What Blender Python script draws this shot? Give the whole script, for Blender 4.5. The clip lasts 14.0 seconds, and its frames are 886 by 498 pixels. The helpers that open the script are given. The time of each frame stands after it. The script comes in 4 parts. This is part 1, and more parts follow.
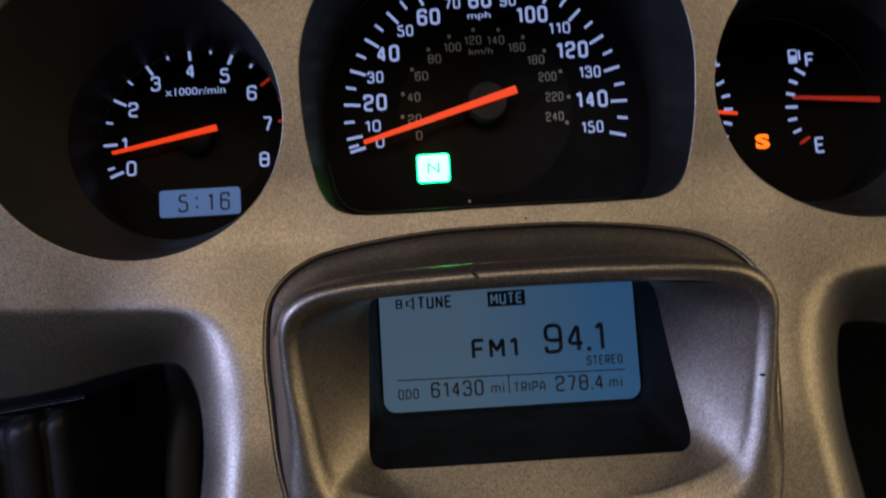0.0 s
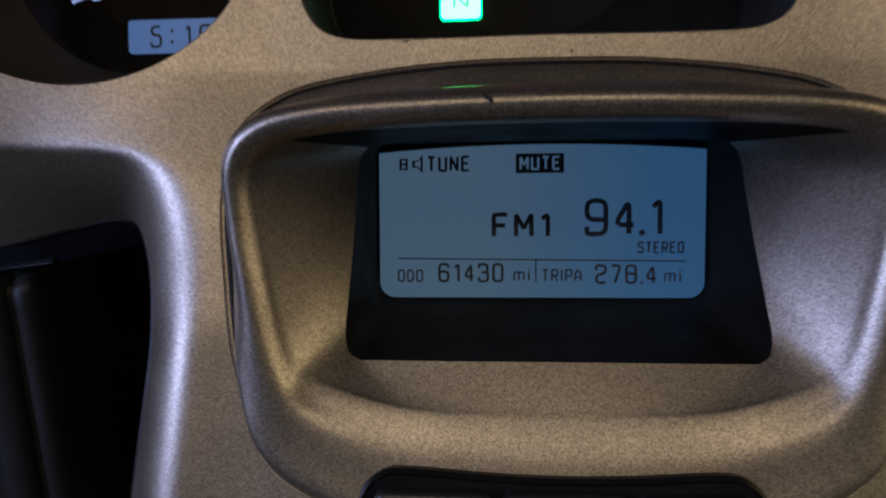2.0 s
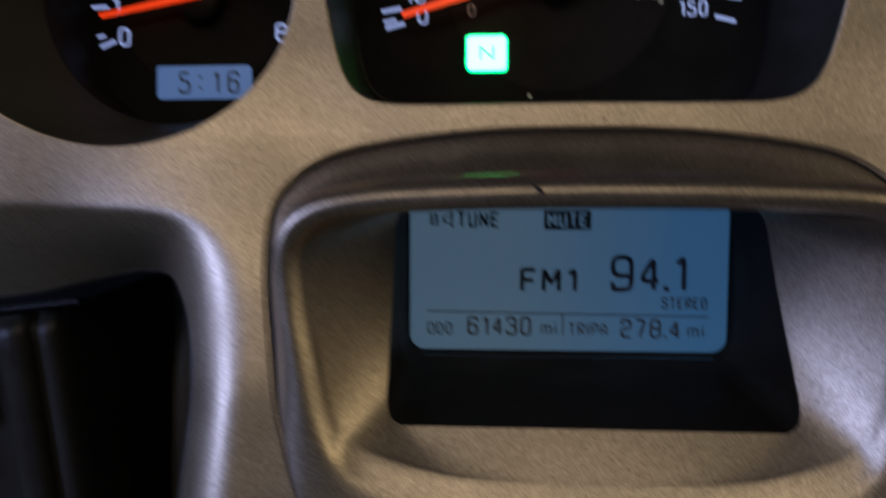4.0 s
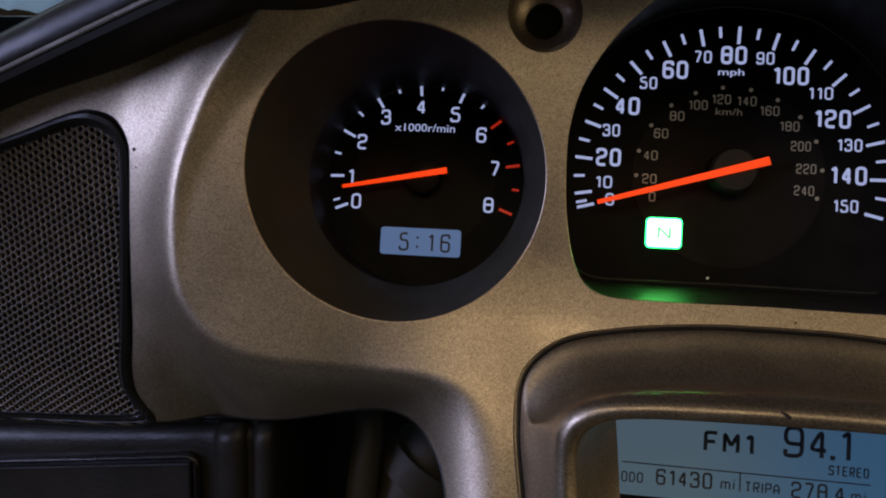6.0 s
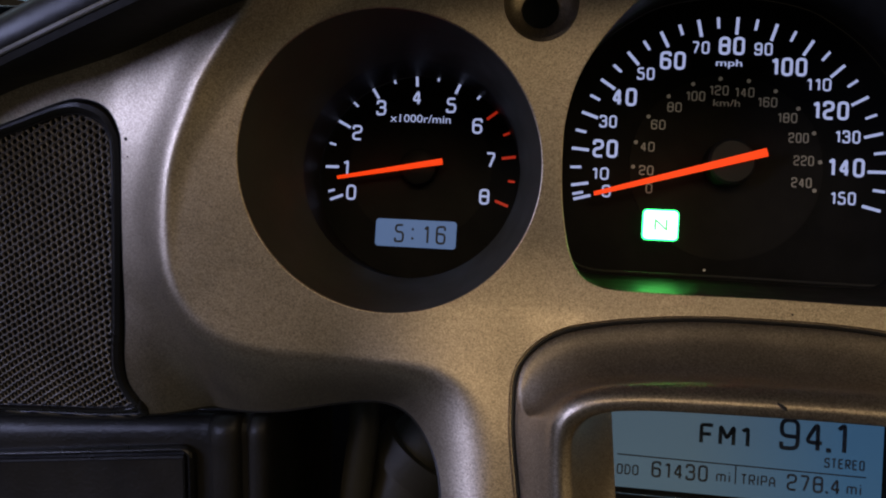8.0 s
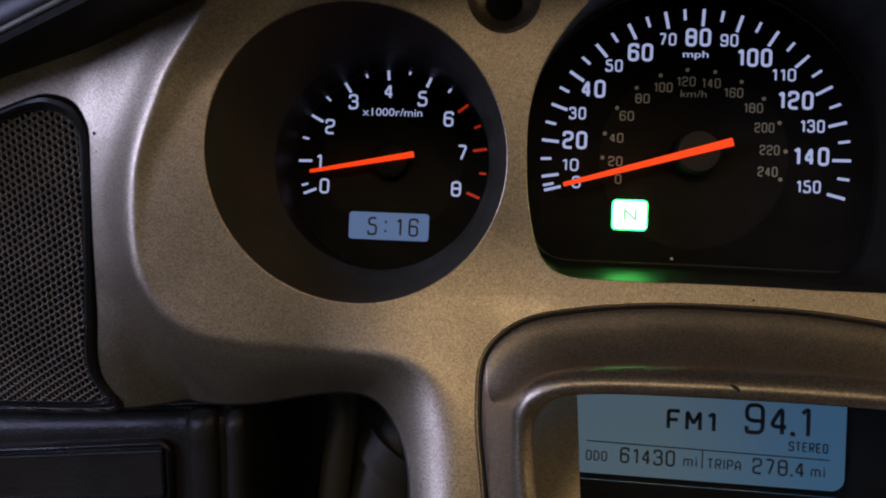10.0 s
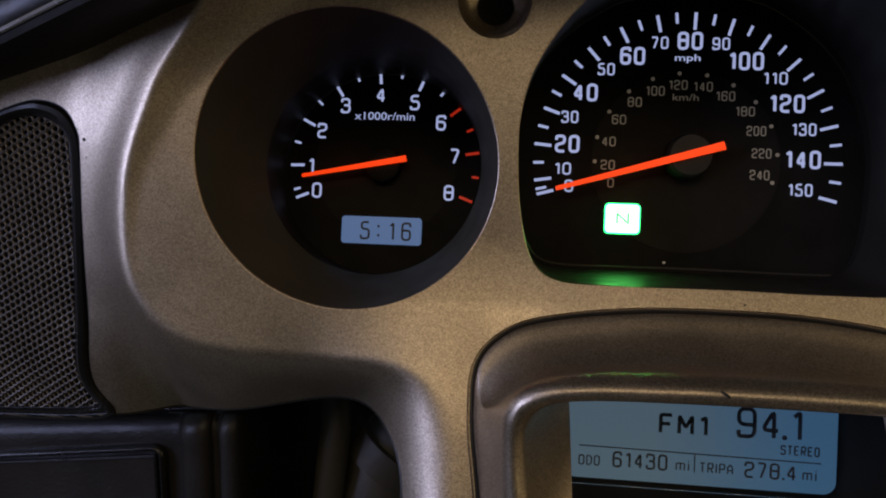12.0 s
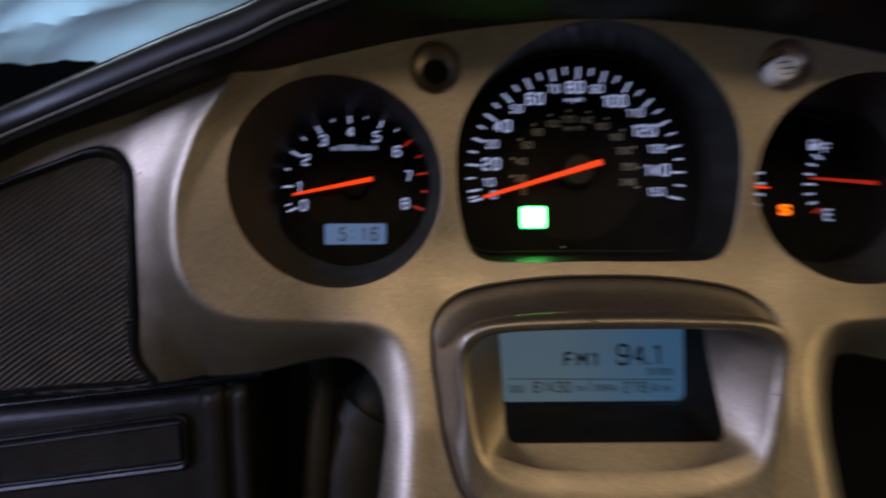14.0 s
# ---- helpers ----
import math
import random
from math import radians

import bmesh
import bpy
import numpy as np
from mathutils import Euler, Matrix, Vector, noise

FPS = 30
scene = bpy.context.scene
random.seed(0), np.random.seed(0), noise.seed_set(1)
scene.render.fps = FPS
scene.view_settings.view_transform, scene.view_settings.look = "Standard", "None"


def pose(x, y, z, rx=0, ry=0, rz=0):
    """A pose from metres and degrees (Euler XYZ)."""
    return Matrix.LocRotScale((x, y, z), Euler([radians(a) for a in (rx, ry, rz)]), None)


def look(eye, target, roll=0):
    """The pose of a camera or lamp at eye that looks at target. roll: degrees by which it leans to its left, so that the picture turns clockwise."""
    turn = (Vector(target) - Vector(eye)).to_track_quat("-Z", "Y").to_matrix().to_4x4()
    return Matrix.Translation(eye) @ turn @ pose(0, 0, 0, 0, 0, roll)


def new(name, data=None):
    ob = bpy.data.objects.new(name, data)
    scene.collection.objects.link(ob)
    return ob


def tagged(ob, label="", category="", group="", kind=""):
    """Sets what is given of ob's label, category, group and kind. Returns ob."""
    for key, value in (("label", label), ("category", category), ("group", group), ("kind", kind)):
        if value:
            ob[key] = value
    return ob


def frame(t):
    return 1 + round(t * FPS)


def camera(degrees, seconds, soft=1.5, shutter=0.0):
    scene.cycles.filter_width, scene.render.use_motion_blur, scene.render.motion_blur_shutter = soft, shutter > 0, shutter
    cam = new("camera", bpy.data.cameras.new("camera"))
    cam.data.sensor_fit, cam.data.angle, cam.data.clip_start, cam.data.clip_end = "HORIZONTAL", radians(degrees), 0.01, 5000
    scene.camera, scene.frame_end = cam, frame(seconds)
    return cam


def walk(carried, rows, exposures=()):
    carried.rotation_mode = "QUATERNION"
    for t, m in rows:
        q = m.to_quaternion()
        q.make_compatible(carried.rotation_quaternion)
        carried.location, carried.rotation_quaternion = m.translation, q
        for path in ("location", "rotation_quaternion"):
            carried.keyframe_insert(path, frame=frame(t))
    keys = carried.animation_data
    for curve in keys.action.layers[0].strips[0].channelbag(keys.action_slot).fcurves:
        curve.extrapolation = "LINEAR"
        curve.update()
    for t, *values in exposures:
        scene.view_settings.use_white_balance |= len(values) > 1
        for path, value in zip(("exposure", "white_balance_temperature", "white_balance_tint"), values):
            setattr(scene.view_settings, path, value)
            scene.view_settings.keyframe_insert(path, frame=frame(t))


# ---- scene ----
# Panel coordinates: x right, y into the panel, z up along it; the dial faces lie at y = 0.
# BACK is the panel's lean in degrees, as on the motorcycle; HEIGHT is the dials' height over the floor.
BACK, HEIGHT = 25.0, 1.05
D = pose(0, 0, HEIGHT, -BACK, 0, 0)
cam = camera(70.0, 14.0, soft=2.0, shutter=0.5)
PATH = [
    (0, (-0.01851, -0.20625, -0.06971), (-0.0048, 1.7848, 0.1189), -3.45),
    (0.5, (-0.01066, -0.21409, -0.06988), (-0.0750, 1.7667, 0.1989), -1.64),
    (1, (-0.00609, -0.21918, -0.07873), (-0.1016, 1.7652, 0.1516), -1.46),
    (1.5, (-0.01066, -0.19564, -0.08406), (-0.1273, 1.7997, -0.0122), -0.96),
    (1.8, (-0.01114, -0.17648, -0.08159), (-0.1513, 1.8184, -0.1067), -0.43),
    (2, (-0.01099, -0.16812, -0.08119), (-0.1619, 1.8245, -0.1618), -0.33),
    (2.5, (-0.01090, -0.15293, -0.07762), (-0.1589, 1.8333, -0.2596), -1.07),
    (3, (-0.00736, -0.15629, -0.07809), (-0.1344, 1.8324, -0.2478), -1.79),
    (3.5, (-0.01119, -0.16484, -0.07410), (-0.1250, 1.8274, -0.2088), -0.83),
    (4, (-0.01978, -0.17161, -0.06796), (-0.1415, 1.8227, -0.1562), 0.10),
    (4.2, (-0.03300, -0.17924, -0.05756), (-0.1744, 1.8156, -0.0816), 0.58),
    (6.3, (-0.06611, -0.20653, -0.03880), (-0.2858, 1.7803, 0.0267), 3.24),
    (6.5, (-0.06630, -0.20644, -0.03892), (-0.2817, 1.7809, 0.0250), 3.24),
    (7, (-0.06601, -0.20524, -0.03944), (-0.2818, 1.7822, 0.0195), 3.44),
    (7.5, (-0.06710, -0.20485, -0.03852), (-0.2769, 1.7836, 0.0079), 3.46),
    (8, (-0.06512, -0.20467, -0.03953), (-0.2754, 1.7836, 0.0095), 3.27),
    (10.5, (-0.05720, -0.20697, -0.04203), (-0.2475, 1.7835, 0.0007), 2.64),
    (11, (-0.05680, -0.20857, -0.04153), (-0.2342, 1.7832, -0.0038), 2.74),
    (11.5, (-0.05488, -0.20627, -0.04000), (-0.2383, 1.7850, -0.0037), 2.24),
    (12, (-0.05642, -0.20549, -0.03949), (-0.2404, 1.7856, 0.0018), 2.48),
    (12.5, (-0.05706, -0.20625, -0.03944), (-0.2364, 1.7854, -0.0031), 2.57),
    (13, (-0.05496, -0.21458, -0.04021), (-0.2290, 1.7774, -0.0005), 2.24),
    (13.2, (-0.05282, -0.22162, -0.04131), (-0.2204, 1.7707, 0.0103), 1.94),
    (13.5, (-0.05288, -0.23971, -0.04116), (-0.2021, 1.7537, 0.0219), 2.19),
    (13.6, (-0.05457, -0.24504, -0.04379), (-0.1947, 1.7484, 0.0373), 2.20),
    (13.7, (-0.05594, -0.25051, -0.04623), (-0.1945, 1.7400, 0.0507), 2.09),
    (13.8, (-0.05846, -0.25684, -0.04997), (-0.1961, 1.7400, 0.0598), 1.54),
    (13.9, (-0.05997, -0.26475, -0.05276), (-0.1511, 1.7400, 0.0617), 0.92),
    (14, (-0.05926, -0.27429, -0.04943), (-0.0500, 1.7236, 0.0428), -0.39),
]
walk(cam, [(t, D @ look(eye, target, roll)) for t, eye, target, roll in PATH], [(0.0, -0.06, 5950, 10), (1.0, -0.08, 5950, 10), (1.5, -0.02, 5900, 10), (2.5, -0.10, 5700, 10), (3.2, -0.03, 5850, 10), (4.2, -0.02, 6000, 10), (6.3, 0.08, 7000, 10), (14.0, 0.09, 6950, 10)])

# ---- world and light ----
world = bpy.data.worlds.new("world")
scene.world = world
world.use_nodes = True
sky = world.node_tree.nodes.new("ShaderNodeTexSky")
sky.sky_type, sky.sun_disc = "NISHITA", False
sky.sun_elevation, sky.sun_rotation = radians(40), radians(60)
world.node_tree.links.new(sky.outputs[0], world.node_tree.nodes["Background"].inputs[0])
world.node_tree.nodes["Background"].inputs[1].default_value = 0.06


def area(name, eye, target, width, height, watts, colour):
    lamp = bpy.data.lights.new(name, "AREA")
    lamp.shape, lamp.size, lamp.size_y, lamp.energy, lamp.color = "RECTANGLE", width, height, watts, colour
    ob = new(name, lamp)
    ob.matrix_world = look(eye, target)
    return ob


# sources out of view; sides and tints follow the panel's colours and shadows
area("cool_left_light", (-1.42, -0.60, 1.47), (0, -0.05, 1.02), 0.9, 0.45, 16.5, (0.48, 0.55, 1.0))
# an unseen source added beyond the windshield to brighten the cloth
area("cloth_light", (-1.0, 1.55, 1.5), (-0.5, 0.3, 1.2), 1.2, 0.8, 90, (0.62, 0.8, 1.0))
area("warm_right_light", (1.42, -0.48, 1.45), (0, -0.05, 1.02), 1.3, 0.9, 6.8, (1.0, 0.78, 0.45))
area("overhead_light", (-0.2, -1.22, 2.40), (0, -0.05, 1.05), 2.0, 0.55, 9.8, (1.0, 0.80, 0.57))


# ---- materials ----
def material(name):
    mat = bpy.data.materials.new(name)
    mat.use_nodes = True
    return mat, mat.node_tree, mat.node_tree.nodes["Principled BSDF"]


def link(tree, a, b):
    tree.links.new(a, b)


def coords(tree):
    return tree.nodes.new("ShaderNodeNewGeometry").outputs["Position"]


def noise_tex(tree, scale, detail=3.0, rough=0.5):
    n = tree.nodes.new("ShaderNodeTexNoise")
    n.inputs["Scale"].default_value, n.inputs["Detail"].default_value, n.inputs["Roughness"].default_value = scale, detail, rough
    link(tree, coords(tree), n.inputs["Vector"])
    return n.outputs["Fac"]


def ramp(tree, value, low, high, a, b):
    r = tree.nodes.new("ShaderNodeValToRGB")
    r.color_ramp.elements[0].position, r.color_ramp.elements[1].position = low, high
    r.color_ramp.elements[0].color, r.color_ramp.elements[1].color = (*a, 1), (*b, 1)
    link(tree, value, r.inputs[0])
    return r.outputs["Color"]


def mapped(tree, value, low, high, a, b):
    m = tree.nodes.new("ShaderNodeMapRange")
    for k, v in zip(("From Min", "From Max", "To Min", "To Max"), (low, high, a, b)):
        m.inputs[k].default_value = v
    link(tree, value, m.inputs["Value"])
    return m.outputs["Result"]


def bump(tree, bsdf, height, strength, distance):
    b = tree.nodes.new("ShaderNodeBump")
    b.inputs["Strength"].default_value, b.inputs["Distance"].default_value = strength, distance
    link(tree, height, b.inputs["Height"])
    link(tree, b.outputs["Normal"], bsdf.inputs["Normal"])


def flake_paint(name, dark, light, rough):
    """Metallic lacquer: fine flakes, faint dirt clouds, orange peel."""
    mat, tree, bsdf = material(name)
    flakes = tree.nodes.new("ShaderNodeTexVoronoi")
    flakes.inputs["Scale"].default_value = 4600
    link(tree, coords(tree), flakes.inputs["Vector"])
    tone = tree.nodes.new("ShaderNodeSeparateColor")
    link(tree, flakes.outputs["Color"], tone.inputs[0])
    base = ramp(tree, tone.outputs[0], 0.05, 0.95, dark, light)
    cloud = mapped(tree, noise_tex(tree, 28, 4), 0.3, 0.7, 0.9, 1.06)
    mix = tree.nodes.new("ShaderNodeMix")
    mix.data_type, mix.blend_type = "RGBA", "MULTIPLY"
    mix.inputs["Factor"].default_value = 1
    link(tree, base, mix.inputs[6])
    link(tree, cloud, mix.inputs[7])
    link(tree, mix.outputs[2], bsdf.inputs["Base Color"])
    bsdf.inputs["Metallic"].default_value = 0.94
    link(tree, mapped(tree, noise_tex(tree, 60, 3), 0.3, 0.7, rough - 0.04, rough + 0.05), bsdf.inputs["Roughness"])
    bump(tree, bsdf, tone.outputs[1], 0.2, 0.0002)
    return mat


def plastic(name, dark, light, rough, scale, strength, metallic=0.0, shine=0.5):
    mat, tree, bsdf = material(name)
    link(tree, ramp(tree, noise_tex(tree, scale * 0.04, 4), 0.35, 0.7, dark, light), bsdf.inputs["Base Color"])
    bsdf.inputs["Metallic"].default_value = metallic
    link(tree, mapped(tree, noise_tex(tree, scale * 0.1, 3), 0.3, 0.7, rough - 0.05, rough + 0.08), bsdf.inputs["Roughness"])
    bsdf.inputs["Specular IOR Level"].default_value = shine
    if strength:
        bump(tree, bsdf, noise_tex(tree, scale, 4), strength, 0.0005)
    return mat


def glow(name, colour, strength, base=(0.02, 0.02, 0.02)):
    mat, tree, bsdf = material(name)
    bsdf.inputs["Base Color"].default_value = (*base, 1)
    bsdf.inputs["Emission Color"].default_value = (*colour, 1)
    bsdf.inputs["Emission Strength"].default_value = strength
    bsdf.inputs["Roughness"].default_value = 0.4
    return mat


paint = flake_paint("champagne_paint", (0.245, 0.205, 0.153), (0.53, 0.444, 0.333), 0.40)
well_black = plastic("well_plastic", (0.012, 0.0105, 0.0085), (0.018, 0.0155, 0.013), 0.5, 900, 0.05, 0.0, 0.12)
well_gloss = plastic("well_plastic_gloss", (0.016, 0.0145, 0.0120), (0.024, 0.021, 0.0175), 0.37, 900, 0.03, 0.0, 0.25)
well_grey = plastic("well_plastic_brown", (0.032, 0.0325, 0.0262), (0.043, 0.0435, 0.0350), 0.46, 900, 0.05, 0.0, 0.13)
face_black = plastic("dial_print_black", (0.007, 0.0068, 0.006), (0.011, 0.0105, 0.0094), 0.6, 2500, 0.05, 0.0, 0.08)
disc_black = plastic("dial_disc_grey", (0.014, 0.013, 0.0112), (0.019, 0.0174, 0.0148), 0.6, 2500, 0.05, 0.0, 0.08)
window_black = plastic("display_mask_black", (0.009, 0.0075, 0.005), (0.013, 0.011, 0.0075), 0.5, 900, 0.03, 0.0, 0.06)
key_black = plastic("button_black", (0.010, 0.010, 0.010), (0.016, 0.016, 0.015), 0.3, 1500, 0.08)
grained = plastic("grained_black_plastic", (0.010, 0.0091, 0.0075), (0.021, 0.0189, 0.0158), 0.42, 700, 0.45, 0.0, 0.32)
gloss_black = plastic("gloss_black_plastic", (0.005, 0.005, 0.005), (0.010, 0.0095, 0.009), 0.28, 500, 0.15, 0.0, 0.28)
rubber = plastic("black_rubber", (0.005, 0.0048, 0.0045), (0.010, 0.0095, 0.009), 0.42, 400, 0.25, 0.0, 0.30)
bead = plastic("polished_bead", (0.25, 0.25, 0.26), (0.4, 0.4, 0.42), 0.3, 500, 0.1, 0.6)
mesh_grey = plastic("perforated_metal_black", (0.042, 0.037, 0.0305), (0.072, 0.0635, 0.053), 0.42, 1200, 0.2, 0.45)
hub_grey = plastic("hub_plastic", (0.010, 0.0094, 0.008), (0.016, 0.0148, 0.0128), 0.45, 1500, 0.1, 0.0, 0.25)
cream = plastic("cream_plastic", (0.78, 0.74, 0.62), (0.88, 0.84, 0.72), 0.35, 1500, 0.05)
# near-black: the dark of unlit hollows put into the colour
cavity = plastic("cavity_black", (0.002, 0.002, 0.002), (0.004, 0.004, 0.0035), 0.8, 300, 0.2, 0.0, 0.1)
olive = plastic("dusty_hose_rubber", (0.016, 0.0146, 0.0105), (0.034, 0.031, 0.0225), 0.5, 400, 0.4)
dirt = plastic("dirt_speck", (0.008, 0.006, 0.004), (0.02, 0.015, 0.01), 0.8, 2000, 0.2)
wall_mat = plastic("garage_wall_paint", (0.085, 0.072, 0.058), (0.12, 0.103, 0.084), 0.8, 40, 0.3)
ceiling_mat = plastic("timber", (0.06, 0.047, 0.035), (0.095, 0.076, 0.057), 0.7, 60, 0.3)
floor_mat = plastic("concrete", (0.030, 0.028, 0.025), (0.055, 0.052, 0.046), 0.75, 60, 0.5)
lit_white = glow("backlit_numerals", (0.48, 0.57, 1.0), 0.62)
dim_white = glow("km_print", (0.5, 0.45, 0.38), 0.085, (0.3, 0.27, 0.22))
lit_red = glow("red_print", (1.0, 0.05, 0.02), 0.28, (0.3, 0.02, 0.01))
needle_red = glow("needle_orange", (1.0, 0.05, 0.004), 0.85, (0.5, 0.06, 0.01))
green_glow = glow("green_lamp", (0.01, 1.0, 0.25), 4.0)
green_core = glow("green_lamp_core", (0.11, 1.0, 0.18), 11.0)
green_mark = glow("green_lamp_letter", (0.20, 1.0, 0.45), 0.62)
amber = glow("amber_lamp", (1.0, 0.16, 0.005), 1.9)
clock_glow = glow("clock_backlight", (0.14, 0.26, 0.56), 0.46)
ink = plastic("lcd_ink", (0.034, 0.040, 0.050), (0.042, 0.050, 0.062), 0.5, 500, 0)
key_print = glow("button_print", (0.75, 0.66, 0.5), 0.12, (0.7, 0.66, 0.56))


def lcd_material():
    """Backlit liquid crystal; its left is paler, a cover reflection painted into the glow."""
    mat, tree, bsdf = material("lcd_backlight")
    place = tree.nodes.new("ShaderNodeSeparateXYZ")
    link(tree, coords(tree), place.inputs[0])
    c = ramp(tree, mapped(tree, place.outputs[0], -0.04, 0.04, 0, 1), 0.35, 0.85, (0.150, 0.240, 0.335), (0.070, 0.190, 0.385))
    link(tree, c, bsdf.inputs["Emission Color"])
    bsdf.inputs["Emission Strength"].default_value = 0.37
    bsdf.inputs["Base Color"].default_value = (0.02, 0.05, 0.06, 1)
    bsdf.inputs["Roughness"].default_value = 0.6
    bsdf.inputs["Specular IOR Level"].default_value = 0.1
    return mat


def pane_material(name, gloss):
    """Clear cover: light passes, a faint reflection stays."""
    mat, tree, bsdf = material(name)
    clear, shine = tree.nodes.new("ShaderNodeBsdfTransparent"), tree.nodes.new("ShaderNodeBsdfGlossy")
    shine.inputs["Roughness"].default_value = 0.06
    facing, mix = tree.nodes.new("ShaderNodeFresnel"), tree.nodes.new("ShaderNodeMixShader")
    facing.inputs["IOR"].default_value = gloss
    link(tree, facing.outputs[0], mix.inputs[0])
    link(tree, clear.outputs[0], mix.inputs[1])
    link(tree, shine.outputs[0], mix.inputs[2])
    link(tree, mix.outputs[0], tree.nodes["Material Output"].inputs["Surface"])
    return mat


def cloth_material():
    mat, tree, bsdf = material("pale_blue_cloth")
    wave = tree.nodes.new("ShaderNodeTexWave")
    wave.inputs["Scale"].default_value, wave.inputs["Distortion"].default_value = 360, 0.4
    wave.inputs["Detail"].default_value = 2
    link(tree, coords(tree), wave.inputs["Vector"])
    colour = ramp(tree, wave.outputs["Fac"], 0.2, 0.8, (0.16, 0.30, 0.43), (0.56, 0.76, 0.90))
    link(tree, colour, bsdf.inputs["Base Color"])
    bsdf.inputs["Roughness"].default_value = 0.85
    through_light, mix = tree.nodes.new("ShaderNodeBsdfTranslucent"), tree.nodes.new("ShaderNodeMixShader")
    link(tree, colour, through_light.inputs["Color"])
    mix.inputs[0].default_value = 0.5
    link(tree, bsdf.outputs[0], mix.inputs[1])
    link(tree, through_light.outputs[0], mix.inputs[2])
    link(tree, mix.outputs[0], tree.nodes["Material Output"].inputs["Surface"])
    bump(tree, bsdf, wave.outputs["Fac"], 0.5, 0.002)
    return mat


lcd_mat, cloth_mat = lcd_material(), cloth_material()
cover_mat = pane_material("clear_cover", 1.3)
shield_mat = pane_material("windshield_plastic", 1.012)

# ---- building helpers ----
ORIGIN = {}


def thing(name, label, category, at=(0, 0, 0), kind="", group="", place=Matrix()):
    """A top-level Empty at a place of the panel; place sets the whole thing off from the panel's own axes."""
    ob = tagged(new(name), label, category, group, kind)
    ob.matrix_world = D @ place @ Matrix.Translation(at)
    ob.empty_display_size = 0.01
    ORIGIN[ob] = Vector(at)
    return ob


def finish(bm, name, mat, smooth):
    mesh = bpy.data.meshes.new(name)
    bm.to_mesh(mesh)
    bm.free()
    mesh.materials.append(mat)
    if smooth:
        mesh.shade_smooth()
        mesh.set_sharp_from_angle(angle=radians(40 if smooth is True else smooth))
    return mesh


def part(name, bm, mat, parent, label="", smooth=True):
    """One mesh under a thing or a part; its vertices are given in panel coordinates."""
    bmesh.ops.translate(bm, verts=bm.verts, vec=-ORIGIN[parent])
    ob = new(name, finish(bm, name, mat, smooth))
    ob.parent = parent
    ORIGIN[ob] = ORIGIN[parent]
    return tagged(ob, label)


def single(name, bm, mat, label, category, at=(0, 0, 0), kind="", smooth=True, group="", place=Matrix()):
    bmesh.ops.translate(bm, verts=bm.verts, vec=-Vector(at))
    ob = tagged(new(name, finish(bm, name, mat, smooth)), label, category, group, kind)
    ob.matrix_world = D @ place @ Matrix.Translation(at)
    ORIGIN[ob] = Vector(at)
    return ob


def spline(points, closed=True, steps=10):
    """A smooth curve through a few points."""
    p = np.array(points, float)
    n, out = len(p), []
    for i in range(n if closed else n - 1):
        a, b, c, d = (p[k % n] if closed else p[min(max(k, 0), n - 1)] for k in (i - 1, i, i + 1, i + 2))
        for s in np.arange(steps) / steps:
            out.append(0.5 * (2 * b + (c - a) * s + (2 * a - 5 * b + 4 * c - d) * s ** 2 + (3 * b - a - 3 * c + d) * s ** 3))
    if not closed:
        out.append(p[-1])
    return np.array(out)


def mirrored(half):
    """A closed outline from its right half, listed from the top middle down to the bottom middle."""
    return half + [(-x, z) for x, z in reversed(half) if abs(x) > 1e-9]


def circle(cx, cz, r, n=96):
    a = np.linspace(0, 2 * np.pi, n, endpoint=False)
    return np.stack([cx + r * np.sin(a), cz + r * np.cos(a)], 1)


def rounded(x0, z0, x1, z1, r, n=8):
    """A rectangle with round corners, clockwise from its top left."""
    out = []
    for cx, cz, start in ((x1 - r, z1 - r, 90), (x1 - r, z0 + r, 0), (x0 + r, z0 + r, -90), (x0 + r, z1 - r, -180)):
        for k in range(n + 1):
            a = radians(start - 90 * k / n)
            out.append((cx + r * math.cos(a), cz + r * math.sin(a)))
    return np.array(out)


def even(line, n=160):
    """The outline again, evenly spaced, from its top middle on."""
    p = np.vstack([line, line[:1]])
    run = np.concatenate([[0], np.cumsum(np.linalg.norm(np.diff(p, axis=0), axis=1))])
    t = np.linspace(0, run[-1], n, endpoint=False)
    return np.stack([np.interp(t, run, p[:, 0]), np.interp(t, run, p[:, 1])], 1)


def inset(line, d):
    """The closed outline moved inwards by d."""
    t = np.roll(line, -1, 0) - np.roll(line, 1, 0)
    t /= np.linalg.norm(t, axis=1)[:, None] + 1e-12
    normal = np.stack([t[:, 1], -t[:, 0]], 1)
    area2 = np.sum(line[:, 0] * np.roll(line[:, 1], -1) - np.roll(line[:, 0], -1) * line[:, 1])
    return line + normal * d * (1 if area2 < 0 else -1)


def loft(loops, caps=(False, False), closed=True):
    """A skin over loops of points (x, y, z), all of one length."""
    bm = bmesh.new()
    rings = [[bm.verts.new(p) for p in loop] for loop in loops]
    n = len(rings[0])
    for a, b in zip(rings, rings[1:]):
        for i in range(n if closed else n - 1):
            j = (i + 1) % n
            bm.faces.new((a[i], a[j], b[j], b[i]))
    for flag, ring in zip(caps, (rings[0], rings[-1])):
        if flag:
            bm.faces.new(ring)
    bmesh.ops.recalc_face_normals(bm, faces=bm.faces)
    return bm


def at_depth(line, y):
    return [(x, y(x, z) if callable(y) else y, z) for x, z in line]


